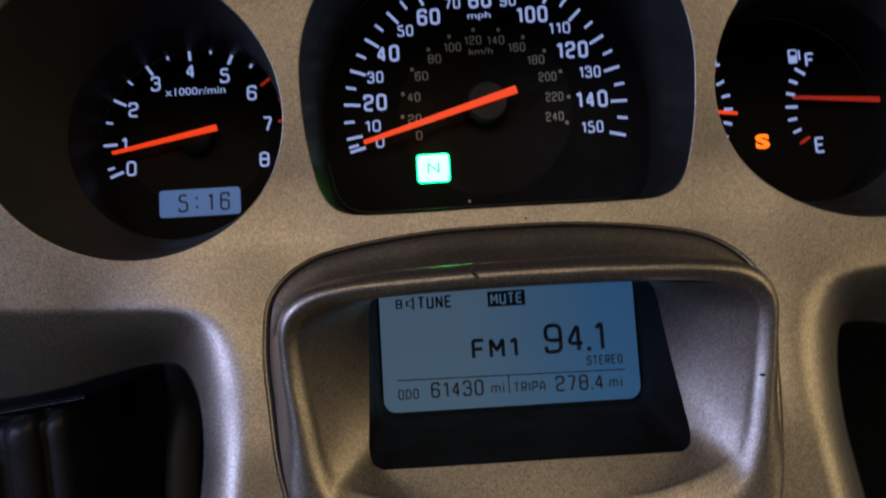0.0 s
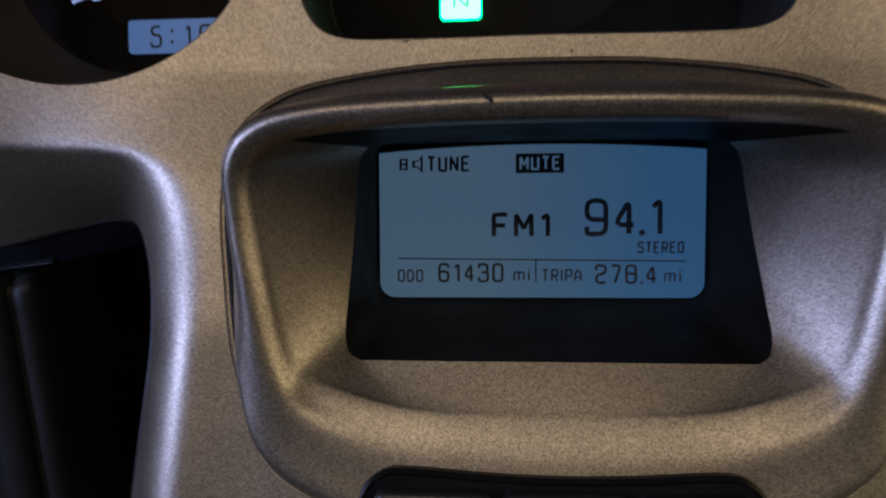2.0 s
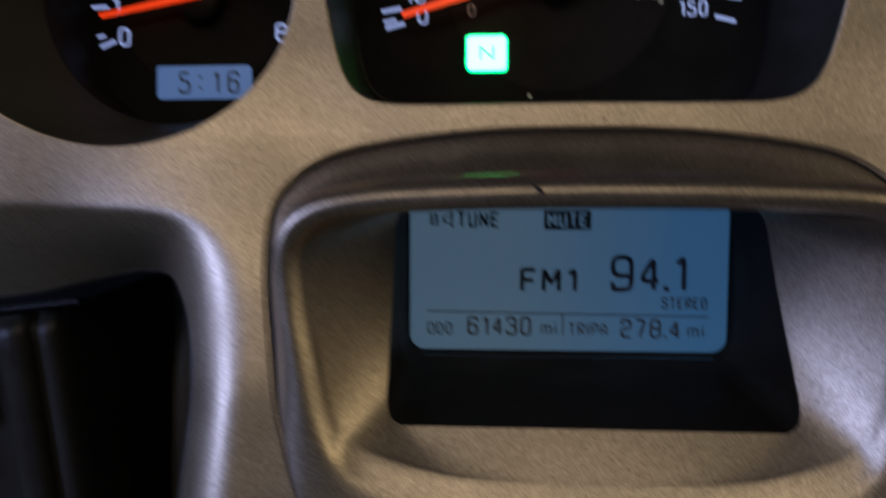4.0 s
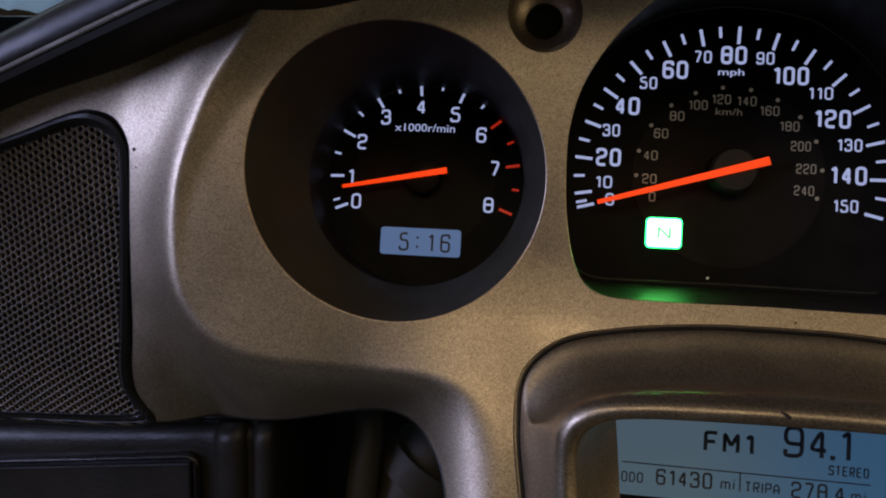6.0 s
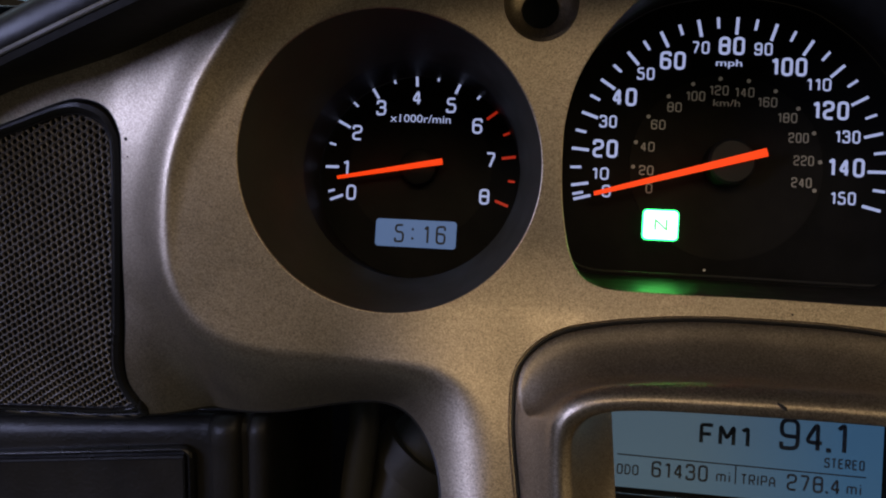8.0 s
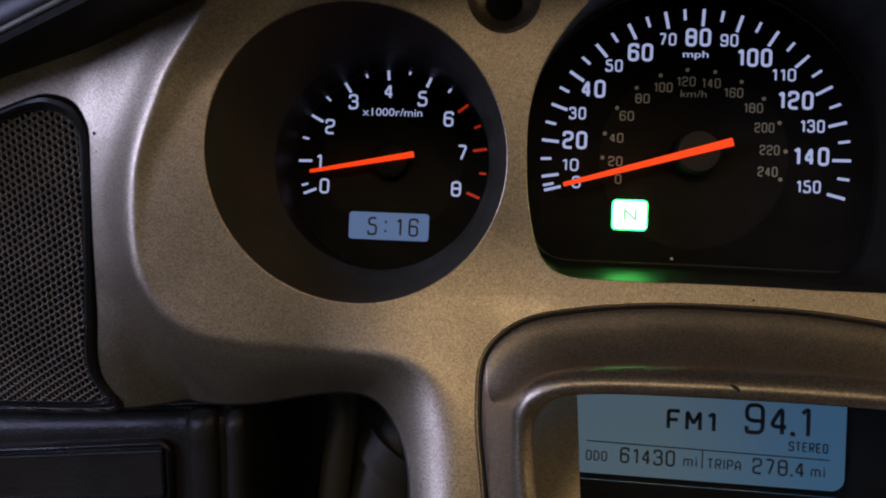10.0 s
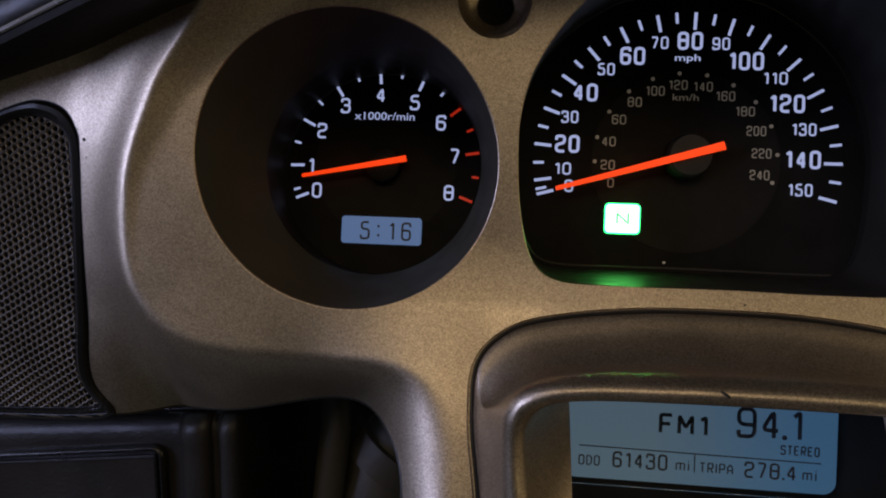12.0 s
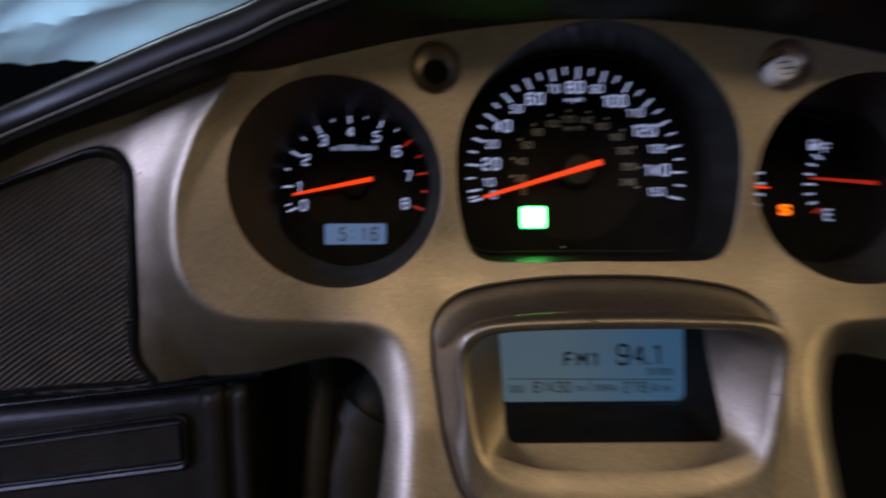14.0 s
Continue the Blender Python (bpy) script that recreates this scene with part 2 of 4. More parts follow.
def slab(line, front, back, edge=0.0):
    """A plate with the outline line, from y = front to y = back, its front edge rounded by edge."""
    loops = []
    if edge:
        for k in range(4):
            a = radians(90 * k / 3)
            loops.append(at_depth(inset(line, edge * (1 - math.sin(a))), front + edge * (1 - math.cos(a))))
    else:
        loops.append(at_depth(line, front))
    loops.append(at_depth(line, back))
    return loft(loops, (True, True))


def bar(a, b, wide_a, wide_b, front, back):
    """A straight stroke from a to b in the dial's plane."""
    a, b = np.array(a, float), np.array(b, float)
    t = (b - a) / np.linalg.norm(b - a)
    s = np.array([-t[1], t[0]])
    return slab(np.array([a + s * wide_a / 2, b + s * wide_b / 2, b - s * wide_b / 2, a - s * wide_a / 2]), front, back)


def tube(points, radius, sides=12, caps=True):
    """A round bar along points; radius is one number or one for each point."""
    pts = [Vector(p) for p in points]
    radii = radius if isinstance(radius, (list, tuple)) else [radius] * len(pts)
    loops, side = [], None
    for i, p in enumerate(pts):
        way = (pts[min(i + 1, len(pts) - 1)] - pts[max(i - 1, 0)]).normalized()
        side = way.orthogonal().normalized() if side is None else (side - way * side.dot(way)).normalized()
        up = way.cross(side)
        loops.append([p + radii[i] * (side * math.cos(a) + up * math.sin(a)) for a in np.linspace(0, 2 * np.pi, sides, endpoint=False)])
    return loft(loops, (caps, caps))


FONT_CACHE = {}


def letters(body, cx, cz, height, y, width=None, bold=0.0, strike=0.0):
    """Flat raised writing, centred at (cx, cz), of a given height and, if given, width."""
    if (body, bold) not in FONT_CACHE:
        data = bpy.data.curves.new("writing", "FONT")
        data.body, data.size, data.offset, data.extrude, data.resolution_u = body, 1.0, bold, 0.0, 4
        ob = new("writing", data)
        bpy.context.view_layer.update()
        mesh = bpy.data.meshes.new_from_object(ob.evaluated_get(bpy.context.evaluated_depsgraph_get()))
        FONT_CACHE[body, bold] = ([tuple(v.co) for v in mesh.vertices], [tuple(f.vertices) for f in mesh.polygons])
        bpy.data.objects.remove(ob)
        bpy.data.meshes.remove(mesh)
        bpy.data.curves.remove(data)
    verts, faces = FONT_CACHE[body, bold]
    v = np.array(verts)
    low, high = v.min(0), v.max(0)
    k = height / (high[1] - low[1])
    kx = width / (high[0] - low[0]) if width else k
    bm = bmesh.new()
    mid = (low + high) / 2
    vs = [bm.verts.new((cx + (p[0] - mid[0]) * kx, y, cz + (p[1] - mid[1]) * k)) for p in v]
    for f in faces:
        try:
            bm.faces.new([vs[i] for i in f])
        except ValueError:
            pass
    if strike:
        copy = bmesh.ops.duplicate(bm, geom=bm.verts[:] + bm.edges[:] + bm.faces[:])
        bmesh.ops.translate(bm, verts=[g for g in copy["geom"] if isinstance(g, bmesh.types.BMVert)], vec=(strike, -0.00002, 0))
    bmesh.ops.recalc_face_normals(bm, faces=bm.faces)
    if bm.faces and sum(f.normal.y for f in bm.faces) > 0:
        bmesh.ops.reverse_faces(bm, faces=bm.faces)
    return bm


GLYPHS = {
    "0": [[(0, 0), (0, 1), (1, 1), (1, 0), (0, 0)]],
    "1": [[(0.1, 0.80), (0.55, 1), (0.55, 0)]],
    "2": [[(0, 0.74), (0, 1), (1, 1), (1, 0.54), (0, 0.45), (0, 0), (1, 0)]],
    "3": [[(0, 0.76), (0, 1), (0.95, 1), (0.95, 0.53), (0.3, 0.53)], [(0.3, 0.53), (1, 0.53), (1, 0), (0, 0), (0, 0.24)]],
    "4": [[(1, 0.27), (0, 0.27), (0.74, 1), (0.74, 0)]],
    "5": [[(0.95, 1), (0.05, 1), (0.05, 0.58), (1, 0.58), (1, 0), (0, 0), (0, 0.22)]],
    "6": [[(1, 0.78), (1, 1), (0, 1), (0, 0), (1, 0), (1, 0.57), (0, 0.57)]],
    "7": [[(0, 1), (1, 1), (0.38, 0)]],
    "8": [[(0, 0), (0, 1), (1, 1), (1, 0), (0, 0)], [(0, 0.53), (1, 0.53)]],
    "9": [[(0, 0.22), (0, 0), (1, 0), (1, 1), (0, 1), (0, 0.43), (1, 0.43)]],
}


def soft_corners(path, r):
    """The path with its corners turned into short arcs."""
    p = [np.array(q, float) for q in path]
    loop = np.allclose(p[0], p[-1])
    out = [] if loop else [p[0]]
    inner = range(0, len(p) - 1) if loop else range(1, len(p) - 1)
    for i in inner:
        a, b, c = p[i - 1] if i else p[-2], p[i], p[i + 1]
        k = min(r, 0.48 * np.linalg.norm(a - b), 0.48 * np.linalg.norm(c - b))
        s, e = b + (a - b) / np.linalg.norm(a - b) * k, b + (c - b) / np.linalg.norm(c - b) * k
        for t in np.linspace(0, 1, 5):
            out.append((1 - t) ** 2 * s + 2 * t * (1 - t) * b + t * t * e)
    out.append(out[0] if loop else p[-1])
    return np.array(out), loop


GLYPHS.update({
    "A": [[(0, 0), (0, 0.7), (0.5, 1), (1, 0.7), (1, 0)], [(0, 0.36), (1, 0.36)]],
    "D": [[(0, 0), (0, 1), (0.65, 1), (1, 0.75), (1, 0.25), (0.65, 0), (0, 0)]],
    "E": [[(1, 1), (0, 1), (0, 0), (1, 0)], [(0, 0.52), (0.85, 0.52)]],
    "F": [[(1, 1), (0, 1), (0, 0)], [(0, 0.5), (0.85, 0.5)]],
    "I": [[(0.5, 1), (0.5, 0)]],
    "M": [[(0, 0), (0, 1), (0.5, 0.35), (1, 1), (1, 0)]],
    "N": [[(0, 0), (0, 1), (1, 0), (1, 1)]],
    "O": [[(0, 0), (0, 1), (1, 1), (1, 0), (0, 0)]],
    "P": [[(0, 0), (0, 1), (1, 1), (1, 0.45), (0, 0.45)]],
    "R": [[(0, 0), (0, 1), (1, 1), (1, 0.48), (0, 0.48)], [(0.45, 0.48), (1, 0)]],
    "S": [[(1, 0.8), (1, 1), (0, 1), (0, 0.53), (1, 0.53), (1, 0), (0, 0), (0, 0.2)]],
    "T": [[(0, 1), (1, 1)], [(0.5, 1), (0.5, 0)]],
    "U": [[(0, 1), (0, 0), (1, 0), (1, 1)]],
    "m": [[(0, 0), (0, 0.7), (0.5, 0.7), (0.5, 0)], [(0.5, 0.7), (1, 0.7), (1, 0)]],
    "i": [[(0.5, 0), (0.5, 0.7)], [(0.5, 0.88), (0.5, 1)]],
})
NARROW = {"1": 0.62, "I": 0.12, "i": 0.12, "M": 1.15, "m": 1.2}


def number(text, cx, cz, height, width, stroke, y):
    """Square-shouldered numerals and letters out of strokes, centred at (cx, cz)."""
    units = [NARROW.get(ch, 1.0) for ch in text]
    gap = 0.34
    unit = (width - len(text) * stroke) / (sum(units) + gap * (len(text) - 1))
    bm = bmesh.new()
    x, layer = cx - width / 2 + stroke / 2, 0
    h = height - stroke
    for ch, u in zip(text, units):
        for path in GLYPHS[ch]:
            corner = unit * (0.42 if ch.isdigit() or ch in "OS" else 0.2)
            line, loop = soft_corners([(x + px * unit * (u if u > 1 or ch in "Ii" else 1.0), cz - h / 2 + pz * h) for px, pz in path], corner)
            t = np.roll(line[:-1], -1, 0) - np.roll(line[:-1], 1, 0) if loop else np.gradient(line, axis=0)
            if loop:
                t = np.vstack([t, t[:1]])
            t /= np.linalg.norm(t, axis=1)[:, None] + 1e-12
            side = np.stack([-t[:, 1], t[:, 0]], 1) * stroke / 2
            depth_y = y - 0.00001 * layer
            layer += 1
            left = [bm.verts.new((q[0], depth_y, q[1])) for q in line + side]
            right = [bm.verts.new((q[0], depth_y, q[1])) for q in line - side]
            for i in range(len(line) - 1):
                bm.faces.new((left[i], left[i + 1], right[i + 1], right[i]))
        x += (u + gap) * unit + stroke
    return bm


# ---- the painted panel: one skin over a field of depths ----
def soft_min(a, b, k):
    h = np.clip(0.5 + 0.5 * (b - a) / k, 0, 1)
    return b * (1 - h) + a * h - k * h * (1 - h)


def distance(px, pz, line):
    """The signed distance to a closed outline, minus inside."""
    best, inside = np.full(px.shape, 1e9), np.zeros(px.shape, bool)
    for (ax, az), (bx, bz) in zip(line, np.roll(line, -1, 0)):
        ex, ez = bx - ax, bz - az
        s = np.clip(((px - ax) * ex + (pz - az) * ez) / (ex * ex + ez * ez + 1e-18), 0, 1)
        best = np.minimum(best, (px - ax - s * ex) ** 2 + (pz - az - s * ez) ** 2)
        if az != bz:
            inside ^= ((az > pz) != (bz > pz)) & (px < ex * (pz - az) / (bz - az) + ax)
    return np.where(inside, -1, 1) * np.sqrt(best)


def roll_off(d, r, slope):
    """How far the skin falls back at d beyond an edge of radius r."""
    return slope * (np.sqrt(np.maximum(d, 0) ** 2 + r * r) - r)


PLATFORM = spline(mirrored([(0, 0.090), (0.07, 0.078), (0.110, 0.040), (0.1365, 0.0086), (0.1445, -0.0060), (0.1492, -0.0200), (0.1502, -0.0353), (0.1482, -0.0475), (0.1419, -0.0570), (0.1305, -0.0626), (0.1080, -0.0643), (0.0826, -0.0650), (0.04, -0.0655), (0, -0.0655)]), steps=8)


CREST = [(-0.34, -0.0410), (-0.24, -0.0095), (-0.22, -0.0015), (-0.2, 0.0060), (-0.18, 0.0120), (-0.16, 0.0178), (-0.14, 0.0235), (-0.12, 0.0300), (-0.1, 0.0360), (-0.06, 0.0470), (0, 0.0530)]


def depth(x, z):
    x, z = np.asarray(x, float), np.asarray(z, float)
    aside = np.abs(x) - 0.057
    face = -0.0362 - 0.0865 * (aside + np.sqrt(aside * aside + 0.00006)) - 0.06 * (z + 0.048 + np.sqrt((z + 0.048) ** 2 + 0.0006)) - 4.0 * np.maximum(z - 0.022, 0) ** 2
    drop, middle = np.clip((-0.030 - z) / 0.074, 0, 1), np.clip((0.112 - np.abs(x)) / 0.046, 0, 1)
    forward = 0.0125 * drop * drop * (3 - 2 * drop) + 0.06 * np.maximum(-0.05 - z, 0) + 0.14 * (np.sqrt(np.maximum(-0.085 - z, 0) ** 2 + 0.0004) - 0.02)
    face = face - forward * middle * middle * (3 - 2 * middle)
    # the platform and the steering column share one outline with a wide fillet between them
    to_platform = distance(x, z, PLATFORM)
    to_column = np.maximum(np.abs(x) - (0.0600 + 0.10 * np.maximum(-0.06 - z, 0)), z + 0.03)
    share = np.clip(0.5 + 0.5 * (to_platform - to_column) / 0.022, 0, 1)
    share = share * share * (3 - 2 * share)
    d = soft_min(to_platform, to_column, 0.030)
    fade_low = np.clip((0.140 - np.abs(x)) / 0.055, 0, 1)
    soft = fade_low ** 2 * (3 - 2 * fade_low)
    platform = face + roll_off(d, 0.0040 + 0.0010 * soft * (1 - share) + 0.0260 * share, 1.45 + 0.75 * soft)
    out = np.sqrt(np.maximum(np.abs(x) - 0.165, 0) ** 2 + 0.0004) - 0.02
    side_on = np.clip((np.abs(x) - 0.125) / 0.055, 0, 1)
    side_on = side_on * side_on * (3 - 2 * side_on)
    flank = 0.36 * 0.0025 * np.log1p(np.exp((0.0250 - np.maximum(d, 0)) / 0.0025))
    under = roll_off(-0.050 - 0.004 * side_on - z, 0.012 + 0.030 * side_on, 2.3 - 1.3 * side_on)
    beside = np.clip((0.171 - np.abs(x)) / 0.030, 0, 1)
    beside = beside * beside * (3 - 2 * beside)
    curl = 45 * np.maximum(-0.070 - z, 0) ** 2 * np.clip((np.abs(x) - 0.080) / 0.02, 0, 1)
    fairing = -0.0278 - 0.25 * np.maximum(z + 0.0885, 0) - flank + 0.06 * out + 1.0 * out ** 2 + (under + curl) * beside + 14 * np.maximum(-0.068 - z, 0) ** 2 * (1 - beside) + 1.5 * np.maximum(-d, 0)
    crest = np.array(CREST)
    flare = 0.0040 * np.exp(-np.maximum(np.interp(-np.abs(x), crest[:, 0], crest[:, 1]) - z, 0) / 0.005)
    return soft_min(platform, fairing, 0.008) - flare


TACH_RIM = circle(-0.0961, -0.0147, 0.0383)
FUEL_RIM = circle(0.0961, -0.0147, 0.0383)
SPEED_RIM = spline(mirrored([(0, 0.0440), (0.0160, 0.0415), (0.0265, 0.0366), (0.0365, 0.0295), (0.0445, 0.0205), (0.0505, 0.0100), (0.0532, -0.0010), (0.0534, -0.0120), (0.0523, -0.0250), (0.0490, -0.0375), (0.0425, -0.0431), (0.0280, -0.0440), (0, -0.0438)]), steps=6)
HOLE_L, HOLE_R = circle(-0.0606, 0.0272, 0.0094, 48), circle(0.0672, 0.0270, 0.0094, 48)
SEAM_HALF = [(0, -0.0494), (0.0200, -0.0499), (0.0400, -0.0523), (0.0530, -0.0560), (0.0612, -0.0640), (0.0623, -0.0760), (0.0606, -0.0900), (0.0572, -0.1085), (0.0500, -0.1245), (0.0330, -0.1325), (0.0170, -0.1340), (0, -0.1345)]
SEAM = spline(mirrored(SEAM_HALF), steps=10)
SPEAKER = spline([(-0.1850, -0.0018), (-0.1785, -0.0013), (-0.1728, -0.0032), (-0.1693, -0.0080), (-0.1683, -0.0140), (-0.1697, -0.0330), (-0.1722, -0.0600), (-0.1742, -0.0780), (-0.1722, -0.0880), (-0.182, -0.0915), (-0.220, -0.0945), (-0.262, -0.098), (-0.270, -0.094), (-0.270, -0.064), (-0.268, -0.042), (-0.255, -0.0300), (-0.225, -0.0148), (-0.2, -0.0065)], steps=6)
WELL_TOP = [(0.182, -0.0923), (0.1735, -0.0902), (0.164, -0.0893), (0.150, -0.0882), (0.130, -0.0855), (0.113, -0.0818), (0.1010, -0.0798), (0.0905, -0.0808), (0.0840, -0.0850), (0.0800, -0.0915), (0.0785, -0.1010), (0.0795, -0.114), (0.0825, -0.135), (0.0880, -0.155), (0.094, -0.21), (0.16, -0.23), (0.34, -0.23), (0.34, -0.1070), (0.262, -0.0988), (0.22, -0.0953)]
WELL_R = spline(WELL_TOP, steps=6)
WELL_L = WELL_R * [-1, 1]


def panel_mesh(x0, x1, z0, z1, step, cuts, keep):
    """The field of depths as a skin, cut clean along the outlines."""
    nx, nz = int(round((x1 - x0) / step)), int(round((z1 - z0) / step))
    gx, gz = np.meshgrid(np.linspace(x0, x1, nx + 1), np.linspace(z0, z1, nz + 1), indexing="ij")
    gap = keep(gx, gz)
    for line in cuts:
        lo, hi = line.min(0) - 0.01, line.max(0) + 0.01
        near = (gx > lo[0]) & (gx < hi[0]) & (gz > lo[1]) & (gz < hi[1])
        part_gap = np.full(gx.shape, 1.0)
        part_gap[near] = distance(gx[near], gz[near], line)
        gap = np.minimum(gap, part_gap)
    verts, faces, index = [], [], {}

    def vertex(key, x, z):
        if key not in index:
            index[key] = len(verts)
            verts.append((x, z))
        return index[key]

    full = (gap[:-1, :-1] > 0) & (gap[1:, :-1] > 0) & (gap[1:, 1:] > 0) & (gap[:-1, 1:] > 0)
    some = (gap[:-1, :-1] > 0) | (gap[1:, :-1] > 0) | (gap[1:, 1:] > 0) | (gap[:-1, 1:] > 0)
    for i, j in zip(*np.nonzero(some)):
        corners = [(i, j), (i + 1, j), (i + 1, j + 1), (i, j + 1)]
        poly = []
        for a, b in zip(corners, corners[1:] + corners[:1]):
            ga, gb = gap[a], gap[b]
            if ga > 0:
                poly.append(vertex(a, gx[a], gz[a]))
            if not full[i, j] and (ga > 0) != (gb > 0):
                s = ga / (ga - gb)
                poly.append(vertex((min(a, b), max(a, b)), gx[a] + s * (gx[b] - gx[a]), gz[a] + s * (gz[b] - gz[a])))
        if len(poly) > 2:
            faces.append(poly)
    v = np.array(verts)
    y = depth(v[:, 0], v[:, 1])
    mesh = bpy.data.meshes.new("panel_skin")
    mesh.from_pydata([(a, b, c) for a, b, c in zip(v[:, 0], y, v[:, 1])], [], faces)
    mesh.update()
    mesh.shade_smooth()
    mesh.materials.append(paint)
    return mesh


def below_crest(x, z):
    c = np.array(CREST)
    return np.interp(-np.abs(x), c[:, 0], c[:, 1]) - z


panel = thing("instrument_panel", "champagne metallic painted motorcycle dashboard with round gauge openings", "dashboard")
skin = new("painted_face", panel_mesh(-0.31, 0.31, -0.20, 0.075, 0.001, (TACH_RIM, FUEL_RIM, SPEED_RIM, HOLE_L, HOLE_R, inset(SEAM, -0.0003), SPEAKER, WELL_L, WELL_R), below_crest))
skin.parent = panel
# the moulding's back, a few millimetres behind the painted face
back_mesh = panel_mesh(-0.308, 0.308, -0.198, 0.072, 0.002, [inset(line, -0.003) for line in (TACH_RIM, FUEL_RIM, SPEED_RIM, HOLE_L, HOLE_R, SEAM, SPEAKER, WELL_L, WELL_R)], below_crest)
back_mesh.transform(Matrix.Translation((0, 0.0040, 0)))
back_mesh.materials.clear()
back_mesh.materials.append(grained)
moulding = tagged(new("moulding_back", back_mesh), "unpainted black plastic back")
moulding.parent = panel


def rim(line, r, back, name, parent, mat=paint):
    """The rounded lip of an opening, turning back into the panel."""
    y0 = np.array([float(depth(x, z)) for x, z in line])
    loops = []
    for k in range(6):
        a = radians(90 * k / 5)
        l = inset(line, r * math.sin(a))
        loops.append([(x, y + r * (1 - math.cos(a)), z) for (x, z), y in zip(l, y0)])
    l = inset(line, r)
    loops.append([(x, y + back, z) for (x, z), y in zip(l, y0)])
    part(name, loft(loops), mat, parent)
    return loops[-1]


tach_lip = rim(TACH_RIM, 0.0004, 0.0006, "tachometer_rim", panel)
fuel_lip = rim(FUEL_RIM, 0.0004, 0.0006, "fuel_gauge_rim", panel)
SPEED_RIM = even(SPEED_RIM, len(SPEED_RIM))
speed_lip = rim(SPEED_RIM, 0.0004, 0.0006, "speedometer_rim", panel)
rim(inset(SEAM, -0.0003), -0.0007, 0.012, "console_seam_edge", panel)
rim(SPEAKER, 0.0006, 0.012, "speaker_rim", panel, rubber)
# these edges are black: the shade below the curled paint, put into their colour
rim(WELL_L, 0.0008, 0.004, "steering_well_edge", panel, grained)
rim(WELL_R, 0.0008, 0.004, "steering_well_edge", panel, grained)


def dish(line, cx, cz, name, parent):
    """A small countersunk hole with a dark bottom."""
    y0 = float(depth(cx, cz))
    edge = [(x, float(depth(x, z)), z) for x, z in line]
    loops = [edge]
    for r, dy in ((0.0088, 0.0020), (0.0078, 0.0040), (0.0064, 0.0054), (0.0052, 0.0060), (0.0048, 0.0066)):
        loops.append([(x, y0 + dy, z) for x, z in circle(cx, cz + 0.0008, r, 48)])
    part(name, loft(loops), paint, parent)
    part("hole_sleeve", loft([[(x, y0 + dy, z) for x, z in circle(cx, cz + 0.0008, 0.0048, 48)] for dy in (0.0066, 0.0095)], (False, True)), well_grey, parent)


dish(HOLE_L, -0.0606, 0.0272, "adjuster_dish", panel)
dish(HOLE_R, 0.0672, 0.0270, "adjuster_dish", panel)

# adjuster knob in the dish by the fuel gauge
knob = thing("adjuster_knob", "small cream round knob with dark grooves in the panel", "knob", (0.0643, -0.050, 0.0247))
part("knob_body", loft([at_depth(circle(0.0643, 0.0247, r, 32), y) for r, y in ((0.0043, -0.0375), (0.0046, -0.0515), (0.0042, -0.0525), (0.0030, -0.0528))], (False, True)), cream, knob)
part("groove", bar((0.0618, 0.0264), (0.0658, 0.0268), 0.0005, 0.0005, -0.0530, -0.0524), dirt, knob)
part("groove", bar((0.0626, 0.0244), (0.0673, 0.0246), 0.0005, 0.0005, -0.0530, -0.0524), dirt, knob)
part("groove", bar((0.0633, 0.0224), (0.0666, 0.0225), 0.0004, 0.0004, -0.0530, -0.0524), dirt, knob)


# ---- gauges ----
def well(lip, line, y, back, parent, mat):
    """The dark bowl from an opening down to the aperture over its dial, and the aperture's own wall."""
    bowl = [[tuple(p + f * (q - p) for p, q in zip(a, b)) for a, b in zip(lip, at_depth(line, y))] for f in (0, 0.33, 0.66, 1)]
    part("well", loft(bowl), mat, parent)
    part("aperture", loft([at_depth(line, y), at_depth(inset(line, -0.0004), back)]), well_black, parent)


def needle(cx, cz, angle, tip, tail, wide, y, parent, mat=needle_red):
    a = radians(angle)
    u = np.array([math.cos(a), math.sin(a)])
    c = np.array([cx, cz])
    part("needle", bar(c - u * tail, c + u * tip, wide, wide * 0.5, y, y + 0.0008), mat, parent, "orange needle")


def polar(cx, cz, angle, rx, rz):
    return (cx + rx * math.cos(radians(angle)), cz + rz * math.sin(radians(angle)))


# tachometer with clock
TX, TZ = -0.0960, -0.0084
tach = thing("tachometer", "black tachometer with white numerals and orange needle near one", "gauge", (TX, 0, TZ))
well(tach_lip, circle(-0.0962, -0.0114, 0.0328), -0.018, -0.0002, tach, well_grey)
part("dial_face", slab(circle(-0.0962, -0.0114, 0.0345), 0.0, 0.002), face_black, tach)
part("dial_disc", slab(circle(TX, TZ, 0.0235), -0.0002, 0.0), disc_black, tach)
TACH_ANGLES = (201.7, 181.4, 152.3, 123.4, 94.8, 67.0, 38.3, 8.9, -20.9)
for n, a in enumerate(TACH_ANGLES):
    part("tick", bar(polar(TX, TZ, a, 0.0270, 0.0270), polar(TX, TZ, a, 0.0315, 0.0315), 0.00085, 0.00085, -0.0003, 0.0), lit_red if n > 5 else lit_white, tach)
    if n < 8:
        b = (a + TACH_ANGLES[n + 1]) / 2 if n else 196.6
        part("tick", bar(polar(TX, TZ, b, 0.0292, 0.0292), polar(TX, TZ, b, 0.0314, 0.0314), 0.0007, 0.0007, -0.0003, 0.0), lit_red if n > 5 else lit_white, tach)
